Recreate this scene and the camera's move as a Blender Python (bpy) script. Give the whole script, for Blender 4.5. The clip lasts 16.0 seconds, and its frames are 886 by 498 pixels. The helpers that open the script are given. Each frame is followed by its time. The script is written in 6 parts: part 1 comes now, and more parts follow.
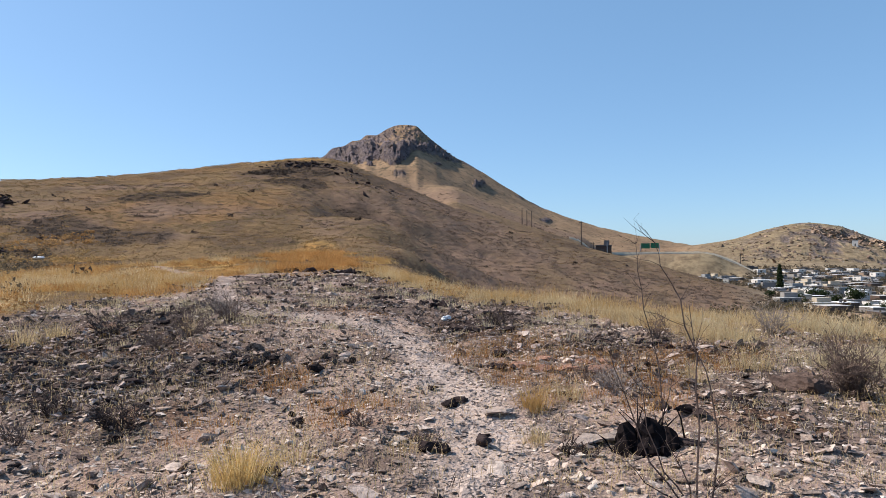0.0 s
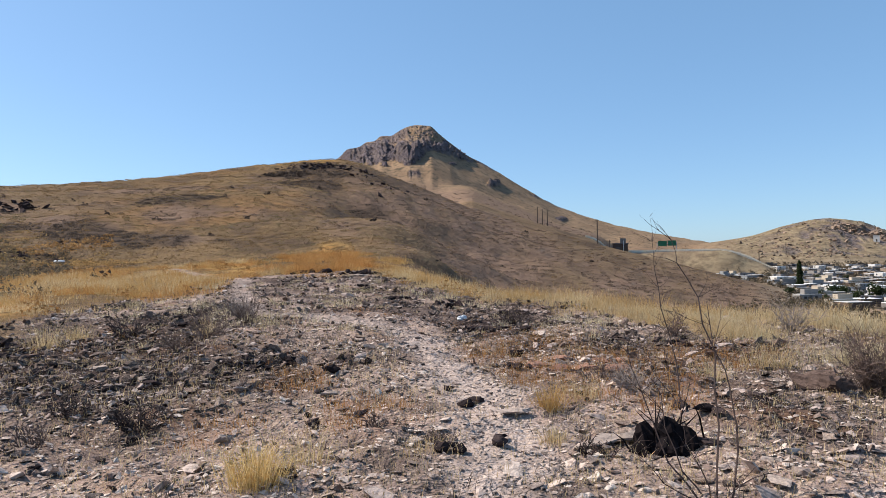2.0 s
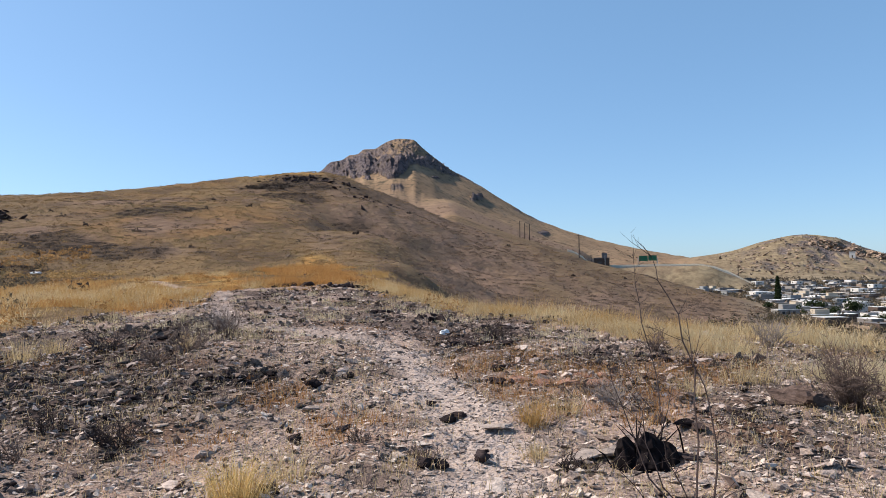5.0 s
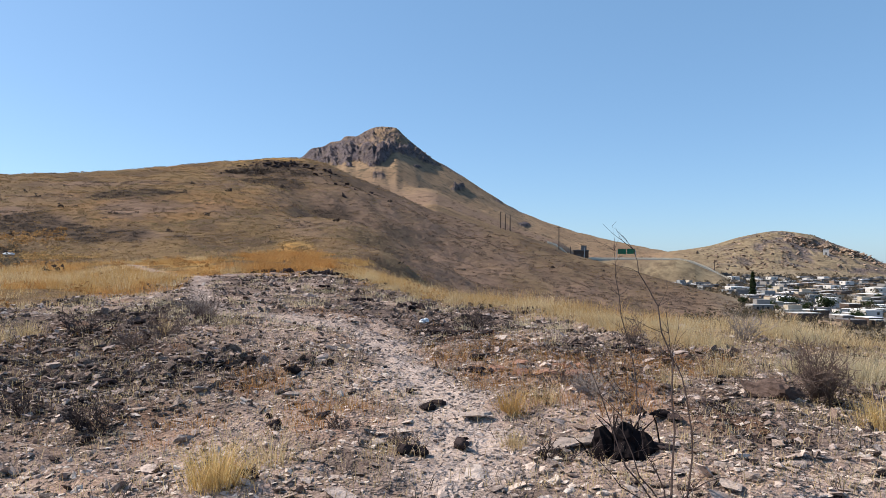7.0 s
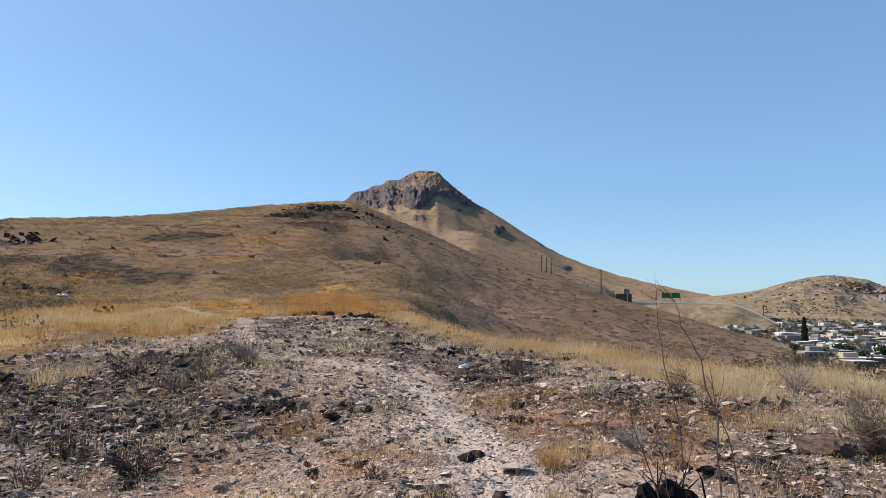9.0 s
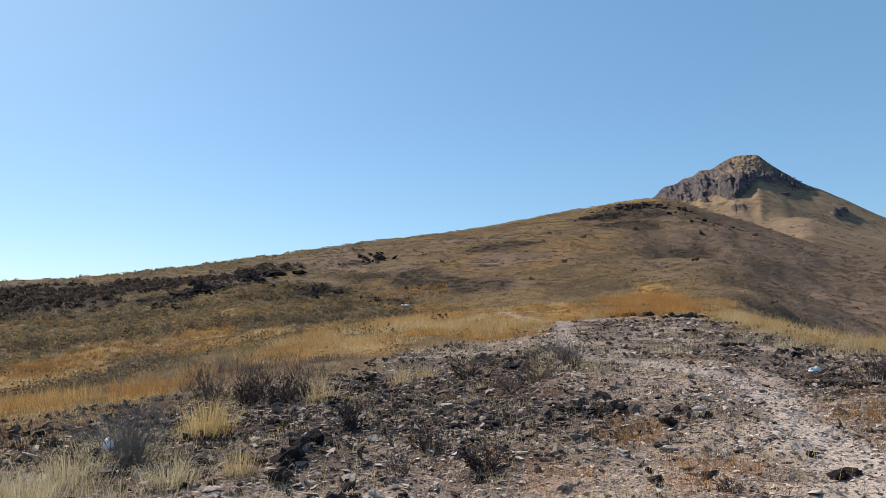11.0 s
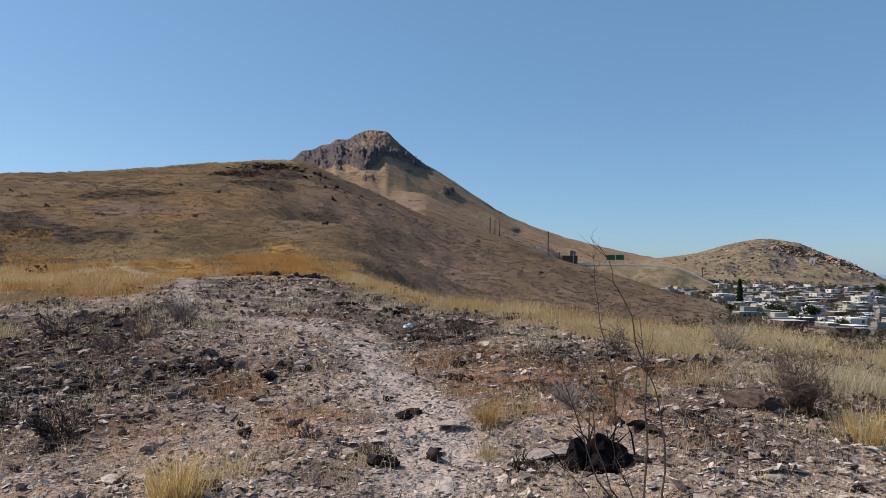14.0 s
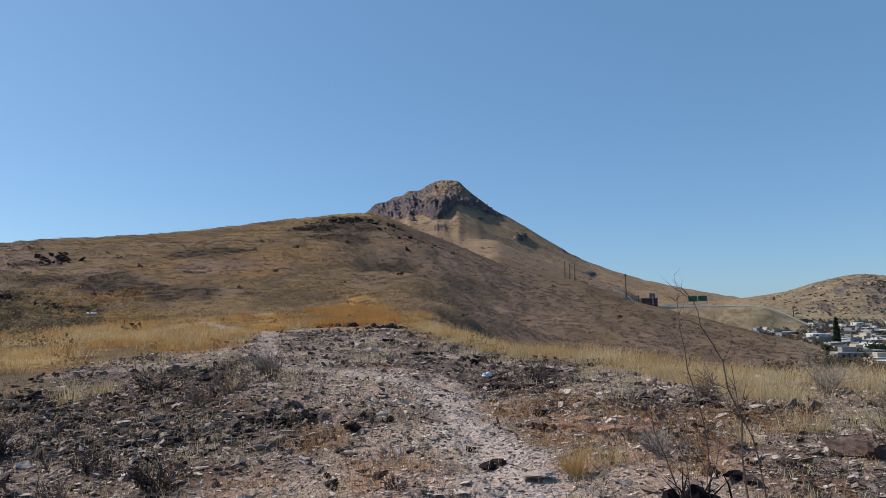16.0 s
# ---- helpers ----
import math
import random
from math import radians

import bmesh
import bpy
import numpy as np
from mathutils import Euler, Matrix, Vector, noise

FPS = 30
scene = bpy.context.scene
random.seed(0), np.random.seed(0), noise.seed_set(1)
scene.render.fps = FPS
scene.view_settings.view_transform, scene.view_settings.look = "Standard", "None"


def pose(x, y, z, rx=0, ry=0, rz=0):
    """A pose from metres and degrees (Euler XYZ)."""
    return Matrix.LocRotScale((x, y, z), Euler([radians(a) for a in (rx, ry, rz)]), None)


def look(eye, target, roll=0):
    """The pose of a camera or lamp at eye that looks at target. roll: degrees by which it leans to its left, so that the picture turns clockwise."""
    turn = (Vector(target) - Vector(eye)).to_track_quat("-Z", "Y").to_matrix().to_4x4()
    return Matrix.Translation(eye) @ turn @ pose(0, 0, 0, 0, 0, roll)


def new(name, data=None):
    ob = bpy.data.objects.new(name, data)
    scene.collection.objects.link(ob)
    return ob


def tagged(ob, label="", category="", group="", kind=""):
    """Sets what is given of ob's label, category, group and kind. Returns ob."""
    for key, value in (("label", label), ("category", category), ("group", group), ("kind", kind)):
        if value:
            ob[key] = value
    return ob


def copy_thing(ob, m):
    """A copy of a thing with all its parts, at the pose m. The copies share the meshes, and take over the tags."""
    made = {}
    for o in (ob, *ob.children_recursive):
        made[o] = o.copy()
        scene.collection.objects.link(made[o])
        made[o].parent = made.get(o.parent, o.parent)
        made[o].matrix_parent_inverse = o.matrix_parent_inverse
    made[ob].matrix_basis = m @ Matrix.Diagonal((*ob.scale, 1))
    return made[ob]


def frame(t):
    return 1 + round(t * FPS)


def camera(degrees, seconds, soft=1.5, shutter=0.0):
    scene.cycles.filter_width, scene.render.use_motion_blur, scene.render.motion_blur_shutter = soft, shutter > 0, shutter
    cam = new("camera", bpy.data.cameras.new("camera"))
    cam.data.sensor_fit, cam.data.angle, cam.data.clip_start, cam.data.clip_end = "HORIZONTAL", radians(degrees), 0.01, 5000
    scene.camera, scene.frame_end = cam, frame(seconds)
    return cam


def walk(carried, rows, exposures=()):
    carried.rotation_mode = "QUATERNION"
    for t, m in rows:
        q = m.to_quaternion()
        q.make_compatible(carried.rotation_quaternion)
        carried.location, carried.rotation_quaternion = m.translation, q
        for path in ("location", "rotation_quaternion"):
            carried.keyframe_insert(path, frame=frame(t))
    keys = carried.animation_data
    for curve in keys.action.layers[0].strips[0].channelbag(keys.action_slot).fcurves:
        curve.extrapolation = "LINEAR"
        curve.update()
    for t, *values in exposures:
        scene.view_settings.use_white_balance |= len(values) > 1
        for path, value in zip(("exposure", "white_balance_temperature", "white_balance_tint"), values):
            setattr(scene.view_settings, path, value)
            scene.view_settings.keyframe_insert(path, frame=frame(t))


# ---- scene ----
def aim(x, y, z, yaw, pitch, lean):
    """A camera pose: yaw clockwise from +y, pitch upwards, lean to the right, in degrees."""
    return pose(x, y, z, 0, 0, -yaw) @ pose(0, 0, 0, 90 + pitch, 0, 0) @ pose(0, 0, 0, 0, 0, -lean)


# ---- camera ----
cam = camera(65.9, 16.0, soft=0.75)
# seconds, x, y, z, yaw, pitch, lean
ROWS = [
    (0, 0, 0, 1.6, 0, 1.146, 0.355),
    (0.5, 0.005, 0.006, 1.6, 0.003, 1.122, 0.832),
    (1, 0.01, 0.01, 1.597, -0.203, 1.203, 0.994),
    (1.5, 0.003, 0.005, 1.602, -0.148, 1.179, 0.664),
    (2, 0.013, 0.027, 1.598, -1.301, 1.151, 0.928),
    (2.5, 0.01, 0.03, 1.601, -1.084, 1.427, 0.7),
    (3, 0.016, 0.03, 1.603, -0.65, 1.988, 0.929),
    (3.5, 0.016, 0.027, 1.61, -0.008, 2.127, 0.98),
    (4, 0.01, 0.012, 1.612, -0.087, 2.329, 0.973),
    (6.3, -0.012, -0.027, 1.617, 0.62, 1.607, 0.101),
    (6.5, -0.02, -0.031, 1.608, 0.609, 1.378, -0.016),
    (7, -0.024, -0.025, 1.608, 1.827, 1.371, -0.481),
    (7.5, -0.051, -0.046, 1.607, 0.058, 1.171, -0.921),
    (8, -0.063, -0.052, 1.607, -1.584, 1.418, -0.585),
    (8.2, -0.069, -0.062, 1.625, -1.188, 2.53, -0.989),
    (10.3, 0.116, 0.02, 1.678, -8.319, 5.788, 1.553),
    (10.5, 0.054, 0.033, 1.665, -13.779, 5.325, 1.583),
    (11, -0.169, 0.044, 1.65, -27.306, 5.167, 1.099),
    (11.5, -0.288, 0.009, 1.601, -38.913, 2.178, -1.326),
    (11.8, -0.33, 0.002, 1.634, -43.317, 1.504, -2.3),
    (12, -0.342, 0.011, 1.607, -44.099, 2.273, -2.029),
    (12.2, -0.289, 0.035, 1.639, -38.687, 3.296, -1.975),
    (12.4, -0.155, 0.071, 1.625, -28.824, 3.388, -0.445),
    (12.5, -0.098, 0.081, 1.635, -22.763, 2.755, -0.331),
    (13, 0.023, 0.045, 1.672, -7.286, 2.55, -0.569),
    (13.2, 0.054, 0.016, 1.628, -4.142, 3.769, -1.108),
    (13.5, 0.069, 0.026, 1.64, -4.519, 4.193, -0.557),
    (14, 0.106, 0.079, 1.631, 2.695, 1.743, -1.048),
    (14.5, 0.125, 0.07, 1.614, 8.149, 1.893, 0.24),
    (15, 0.09, 0.011, 1.64, -0.2, 3.839, 1.277),
    (15.5, 0.073, 0.014, 1.637, -4.27, 5.271, 0.886),
    (16, 0.066, 0.018, 1.642, -3.496, 5.69, 0.533),
]
walk(cam, [(t, aim(*row)) for t, *row in ROWS],
     exposures=[(0.0, 0.6, 6500, 10), (8.2, 0.6, 6500, 10), (10.3, 0.58, 6450, 5), (11.0, 0.42, 6420, 4), (11.8, 0.16, 6450, 5.5), (12.1, 0.05, 6350, 5.5), (12.5, -0.08, 5950, 4),
                (13.2, 0.1, 6250, 6), (14.0, 0.2, 6400, 8), (15.0, 0.2, 6400, 9), (16.0, 0.16, 6150, 7)])

# ---- light ----
SUN_AZ, SUN_EL = -73.0, 43.0
world = bpy.data.worlds.new("sky")
scene.world = world
world.use_nodes = True
wn = world.node_tree.nodes
sky = wn.new("ShaderNodeTexSky")
sky.sky_type = "NISHITA"
sky.sun_disc = False
sky.sun_elevation = radians(SUN_EL)
sky.sun_rotation = radians(SUN_AZ)
sky.altitude = 1400
sky.air_density, sky.dust_density, sky.ozone_density = 1.0, 1.7, 2.2
wn["Background"].inputs["Strength"].default_value = 0.086
tint = wn.new("ShaderNodeMix")
tint.data_type, tint.blend_type = "RGBA", "MULTIPLY"
tint.inputs[0].default_value = 1.0
tint.inputs[7].default_value = (1.03, 1.115, 1.19, 1)
clear = wn.new("ShaderNodeMix")
clear.data_type = "RGBA"
clear.inputs[0].default_value = 0.36
clear.inputs[7].default_value = (2.15, 4.4, 7.2, 1)
world.node_tree.links.new(sky.outputs["Color"], tint.inputs[6])
world.node_tree.links.new(tint.outputs[2], clear.inputs[6])
world.node_tree.links.new(clear.outputs[2], wn["Background"].inputs["Color"])
sun = new("sun", bpy.data.lights.new("sun", "SUN"))
sun.data.energy = 5.0
sun.data.angle = radians(0.53)
sun.data.color = (1.0, 0.895, 0.77)
sun.matrix_world = look((0, 0, 0), (-math.sin(radians(SUN_AZ)) * math.cos(radians(SUN_EL)),
                                    -math.cos(radians(SUN_AZ)) * math.cos(radians(SUN_EL)), -math.sin(radians(SUN_EL))))

# ---- plan of the land ----
rng = np.random.default_rng(7)


def hash2(ix, iy, seed):
    h = (ix.astype(np.int64) * 374761393 + iy.astype(np.int64) * 668265263 + seed * 1274126177) & 0xFFFFFFFF
    h = ((h ^ (h >> 13)) * 1103515245) & 0xFFFFFFFF
    return ((h ^ (h >> 16)) & 0xFFFF) / 65535.0


def noise2(x, y, seed=0):
    """Smooth value noise, -1 to 1."""
    ix, iy = np.floor(x), np.floor(y)
    fx, fy = x - ix, y - iy
    fx, fy = fx * fx * fx * (fx * (fx * 6 - 15) + 10), fy * fy * fy * (fy * (fy * 6 - 15) + 10)
    a, b = hash2(ix, iy, seed), hash2(ix + 1, iy, seed)
    c, d = hash2(ix, iy + 1, seed), hash2(ix + 1, iy + 1, seed)
    return 2 * ((a + (b - a) * fx) * (1 - fy) + (c + (d - c) * fx) * fy) - 1


def fbm(x, y, seed=0, octaves=4, gain=0.5):
    total, amp = np.zeros(np.broadcast(x, y).shape), 1.0
    for k in range(octaves):
        total = total + amp * noise2(x * 2 ** k + 17.3 * k, y * 2 ** k - 9.1 * k, seed + k)
        amp *= gain
    return total


def curve(at, knots, values):
    """Smooth interpolation (monotone cubic) through a few knots."""
    k, v = np.asarray(knots, float), np.asarray(values, float)
    h, d = np.diff(k), np.diff(v) / np.diff(k)
    m = np.zeros(len(k))
    m[0], m[-1] = d[0], d[-1]
    same = d[1:] * d[:-1] > 0
    w1, w2 = 2 * h[1:] + h[:-1], h[1:] + 2 * h[:-1]
    safe = np.where(same, d[1:] * d[:-1], 1)
    m[1:-1] = np.where(same, (w1 + w2) * safe / (w1 * d[1:] + w2 * d[:-1] + np.where(same, 0, 1)), 0)
    a = np.clip(at, k[0], k[-1])
    i = np.clip(np.searchsorted(k, a) - 1, 0, len(k) - 2)
    t = (a - k[i]) / h[i]
    return ((2 * t ** 3 - 3 * t ** 2 + 1) * v[i] + (t ** 3 - 2 * t ** 2 + t) * h[i] * m[i]
            + (3 * t ** 2 - 2 * t ** 3) * v[i + 1] + (t ** 3 - t ** 2) * h[i] * m[i + 1])


def step(a, b, x):
    t = np.clip((x - a) / (b - a), 0, 1)
    return t * t * (3 - 2 * t)


EYE = 1.6
PLAIN = -17.0
BEARINGS = [-90, -76, -65, -54, -44, -36, -30, -24, -18, -10, -4, 2, 10, 19, 27, 33, 42, 60]
KNOLL_R = [8, 9, 10.5, 12, 15.5, 17, 26, 33, 45, 48, 42, 32, 24, 18.5, 17, 16, 14, 13]
KNOLL_Z = [-0.1, 0, 0, 0, 0, 0, 0.05, 0.2, 0.8, 1.0, 0.5, 0, 0, 0, 0, -0.1, -0.2, -0.3]
SWALE_R = [70, 65, 62, 60, 66, 76, 80, 86, 90, 92, 95, 105, 110, 118, 120, 120, 120, 120]
SWALE_Z = [-5.4, -5.2, -4.6, -3.3, -1.0, 0.6, 1.6, 2.6, 3.4, 3.4, -1.8, -7, -10, -13, -15, -16, -16, -16]
CREST_R = [175, 190, 200, 215, 240, 270, 295, 315, 335, 350, 352, 350, 345, 330, 292, 232, 200, 190]
CREST_EL = [0.9, 1.15, 2.25, 3.15, 4.5, 5.65, 6.3, 6.9, 7.9, 8.66, 6.64, 4.2, 1.75, -0.76, -3.2, -4.4, -5.1, -5.3]
PEAK_AZ = [-60, -34, -22, -14, -10.5, -9.8, -9.1, -8.5, -8.1, -7.5, -6.9, -6.3, -5.6, -4.9, -3.9, -3.1, -2.3, -1.6, -0.6, 0.8, 2.2, 4.1, 6.1, 8.3, 10.2, 12.9, 19, 25, 33]
PEAK_EL = [-0.5, 1.5, 4.2, 7.2, 8.4, 8.85, 9.5, 9.62, 9.75, 10.08, 10.2, 10.56, 10.6, 10.95, 11.38, 11.45, 11.4, 10.82, 10.03, 8.97, 8.22, 7.05, 5.76, 4.5, 3.75, 2.84, 1.45, 0.5, -0.8]
# foot and head of the mountain's crag band, and the height of its face in metres
CRAG_AZ = [-10.6, -9.9, -8.6, -7.2, -6.1, -5.3, -4.4, -3.7, -2.9, -2.3, -1.1, -0.1, 0.6, 1.1, 1.6]
CRAG_FOOT = [8.5, 8.57, 8.36, 8.1, 8.35, 8.5, 8.2, 8.27, 8.9, 9.25, 9.1, 8.7, 8.35, 8.15, 8.5]
CRAG_HEAD = [8.6, 9.2, 9.7, 10.0, 9.9, 9.7, 9.8, 9.85, 9.9, 9.95, 9.9, 9.45, 9.05, 8.7, 8.5]
CRAG_FACE = [5, 11, 11, 9, 9, 12, 23, 25, 17, 7, 7, 7, 6, 4, 0]
# single crags on the mountain: bearing, elevation, half widths, height
CRAGS = [(-4.2, 7.5, 0.32, 0.16, 9), (-6.1, 7.95, 0.3, 0.14, 8), (3.15, 6.5, 0.5, 0.16, 6), (2.7, 6.4, 0.3, 0.12, 4), (-3.4, 7.35, 0.5, 0.12, 5), (-0.4, 8.1, 0.35, 0.1, 4), (8.55, 3.45, 0.5, 0.16, 3), (6.6, 5.45, 0.5, 0.16, 4)]
EAST_AZ = [10, 14, 16.5, 19.3, 22.9, 25.5, 27.9, 30.2, 31.4, 33.3, 34.9, 36.5, 42]
EAST_EL = [-0.6, 0.4, 0.8, 1.15, 1.66, 2.41, 2.8, 2.45, 1.92, 1.12, 0.3, -0.5, -1.0]


def polar(x, y):
    return np.degrees(np.arctan2(x, y)), np.hypot(x, y)


def rise(r, el):
    return EYE + r * np.tan(np.radians(el))


def plain(a, r):
    """The town's ground, which rises gently towards the hill beyond."""
    return PLAIN + 8.5 * step(280, 800, r) * step(8, 14, a) * (1 - step(34, 37, a))


def mountain_base(a, r):
    """The mountain's even slope, before its crags."""
    s = np.clip((r - 600) / 650, 0, 1)
    return PLAIN + (rise(1250.0, curve(a, PEAK_AZ, PEAK_EL)) - PLAIN) * s ** 1.15


def crags(a, el):
    """How far rock stands out of the mountain at a bearing and elevation, and how bare it is."""
    ribs = noise2(a * 1.7, el * 0.5, 41) + 0.6 * noise2(a * 4.3, el * 0.9, 42)
    u = el - curve(a, CRAG_AZ, CRAG_FOOT) - 0.14 * ribs - 0.08 * noise2(a * 9, el * 2, 43)
    head = curve(a, CRAG_AZ, CRAG_HEAD) - curve(a, CRAG_AZ, CRAG_FOOT)
    inside = step(-10.8, -10.3, a) * (1 - step(1.3, 1.7, a))
    face = curve(a, CRAG_AZ, CRAG_FACE) * (0.8 + 0.35 * ribs)
    tiers = 0.62 * step(0, 0.1, u) + 0.38 * step(0.32, 0.42, u + 0.2 * noise2(a * 2.3, a * 0, 45))
    lift = inside * face * tiers * (1 - 0.85 * step(0.45, 1.0, u / np.maximum(head, 0.3)))
    knobs = inside * step(0, 0.2, u) * (4.5 * np.abs(noise2(a * 2.2, el * 3.1, 47)) + 2.6 * noise2(a * 5.5, el * 6, 48))
    rock = inside * step(-0.02, 0.06, u) * (1 - step(-0.25, 0.2, u - head + 0.35 * fbm(a * 1.3, el * 2, 35, 3)))
    left = inside * step(0, 0.1, u) * (1 - step(-4.9, -3.9, a + 0.6 * noise2(el * 2, a * 0, 36))) * step(-0.5, 0.2, fbm(a * 1.6, el * 3.4, 37, 3) + 0.3)
    cap = 0.6 * inside * step(0, 0.1, u) * (1 - step(-2.2, -1.0, a)) * step(-0.35, 0.3, fbm(a * 2.1, el * 4, 38, 3))
    rock = np.maximum(np.maximum(rock, 0.8 * left), cap)
    for a0, e0, wa, we, h in CRAGS:
        q = np.hypot((a - a0) / wa, (el - e0) / we) + 0.3 * fbm(a * 4, el * 7, 39, 2)
        lift = lift + h * (1 - step(0.55, 1.0, q))
        rock = np.maximum(rock, 1 - step(0.75, 1.1, q))
    return lift + knobs, rock


def mountain_el(a, r):
    return np.degrees(np.arctan2(mountain_base(a, r) - EYE, r))


def land(x, y, fine=True):
    """Height of the ground."""
    x, y = np.asarray(x, float), np.asarray(y, float)
    az, r = polar(x, y)
    a = np.where(az < -150, 60, az)
    cr = curve(a, BEARINGS, CREST_R)
    low = step(30, 70, r) * (1 - step(0.55, 1.0, r / cr))
    edge = a
    a = a + low * (5.0 * fbm(x / 70, y / 70, 201, 3) + 1.2 * fbm(x / 18, y / 18, 203, 3))
    kr, kz = curve(a, BEARINGS, KNOLL_R), curve(a, BEARINGS, KNOLL_Z)
    sr, sz = curve(a, BEARINGS, SWALE_R), curve(a, BEARINGS, SWALE_Z)
    cz = rise(cr, curve(a, BEARINGS, CREST_EL))
    knoll = kz * np.clip(r / kr, 0, 1) ** 1.5
    down = np.clip((r - kr) / (sr - kr), 0, 1)
    dip = kz + (sz - kz) * (0.35 * down + 0.65 * down * down * (3 - 2 * down))
    up = np.clip((r - sr) / (cr - sr), 0, 1)
    hill = sz + (cz - sz) * up ** 1.35
    back = step(0, 1, (r - cr) / 260)
    hill = np.where(r > cr, cz + (plain(a, r) - cz) * back, hill)
    z = np.where(r < kr, knoll, np.where(r < sr, dip, hill))
    # rolling relief of the slope
    slope = step(40, 120, r) * (1 - step(0, 0.5, (r - cr) / 260))
    z = z + slope * (1.5 * fbm(x / 42, y / 42, 3) * np.clip(1.2 - up, 0.1, 1) + 0.35 * fbm(x / 9, y / 9, 8))
    a = edge
    # road bank under the mountain
    bank = step(10, 13, a) * (1 - step(20.5, 27, a + 0.5 * noise2(r / 20, a, 83))) * step(540, 594, r + 6 * noise2(x / 14, y / 14, 84))
    z = np.maximum(z, PLAIN + 25 * bank)
    # the saddle that joins the slope to the mountain's foot
    c_el, p_el = curve(a, BEARINGS, CREST_EL), curve(a, PEAK_AZ, PEAK_EL)
    join = rise(r, c_el + 0.42 * (p_el - c_el) * np.clip((r - cr) / (930 - cr), 0, 1)) - 30 * (1 - step(-3, 1.5, a) * (1 - step(11, 15.5, a)))
    z = np.where((r > cr) & (r < 940), np.maximum(z, join - 0.4 + 1.0 * fbm(x / 40, y / 40, 88)), z)
    # the mountain
    s = np.clip((r - 600) / 650, 0, 1)
    top = rise(1250.0, curve(a, PEAK_AZ, PEAK_EL))
    mount = mountain_base(a, r)
    lift, rock = crags(a, mountain_el(a, r))
    spur = fbm(a * 0.35 + 0.5 * s, s * 1.6, 21, 3)
    even = np.clip(s * 1.6, 0, 1) * (1 - s)
    mount = mount + even * (9 * spur + 6 * fbm(x / 60, y / 60, 31)) * (1 - 0.6 * rock) + lift * (1 - step(0.97, 1.0, s))
    mount = np.minimum(mount, rise(r, curve(a, PEAK_AZ, PEAK_EL) - 0.03))
    behind = step(0, 1, (r - 1250) / 700)
    mount = np.where(r > 1250, top + (PLAIN - top) * behind + 0.8 * (1 - behind) * noise2(a * 1.7, r / 60, 61), mount)
    z = np.where(r > 560, np.maximum(z, mount), z)
    # the hill beyond the town
    e = np.clip((r - 760) / 300, 0, 1)
    etop = rise(1060.0, curve(a, EAST_AZ, EAST_EL))
    scar = 0.16 * step(28.5, 30, a) * (1 - step(34.5, 36, a))
    foot = plain(a, r)
    east = foot + (etop - foot) * ((0.5 * e + 0.5 * e ** 1.8) * (1 - scar) + scar * step(0, 0.05, e - 0.86 - 0.05 * noise2(a * 1.6, a * 0, 77)))
    east = east + e * (1 - e) * (14 * fbm(x / 60, y / 60, 71) + 6 * np.abs(noise2(x / 14, y / 14, 73)))
    east = np.where(r > 1060, etop + (PLAIN - etop) * step(0, 1, (r - 1060) / 400), east)
    near_east = step(8, 12, a) * (1 - step(37, 42, a))
    z = np.where(r > 560, np.maximum(z, foot + (east - foot) * near_east), z)
    # far ranges on the horizon
    far = step(3600, 4400, r) * (10 + 26 * (0.55 + 0.45 * fbm(a / 5, a * 0, 81)))
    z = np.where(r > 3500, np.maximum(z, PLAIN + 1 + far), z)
    if fine:
        close = 1 - step(45, 110, r)
        z = z + close * (0.10 * fbm(x / 3.1, y / 3.1, 91, 3) + 0.045 * fbm(x / 0.55, y / 0.55, 95, 4, 0.6))
    return z


# middle line of the footpath and its half width
TRAIL = [(0.5, 0.5), (0.15, 4.5), (0.32, 5.7), (0.33, 6.9), (0.05, 8.8), (-0.33, 10.6), (-0.7, 13.0), (-1.16, 14.9), (-1.95, 16.1), (-3.2, 17.1),
         (-4.5, 17.8), (-6.0, 20.0), (-7.7, 24.0), (-11.5, 36.0), (-12.7, 40.0), (-17.3, 47.2), (-19.7, 50.3), (-24.0, 57.0)]


def trail(x, y):
    """Closeness to the footpath: 1 on it, 0 off it."""
    best = np.full(np.shape(x), 1e9)
    for (ax, ay), (bx, by) in zip(TRAIL[:-1], TRAIL[1:]):
        ux, uy = bx - ax, by - ay
        t = np.clip(((x - ax) * ux + (y - ay) * uy) / (ux * ux + uy * uy), 0, 1)
        best = np.minimum(best, np.hypot(x - ax - t * ux, y - ay - t * uy))
    return 1 - step(0.2, 0.7, best + 0.2 * fbm(x / 0.9, y / 0.9, 5, 3))


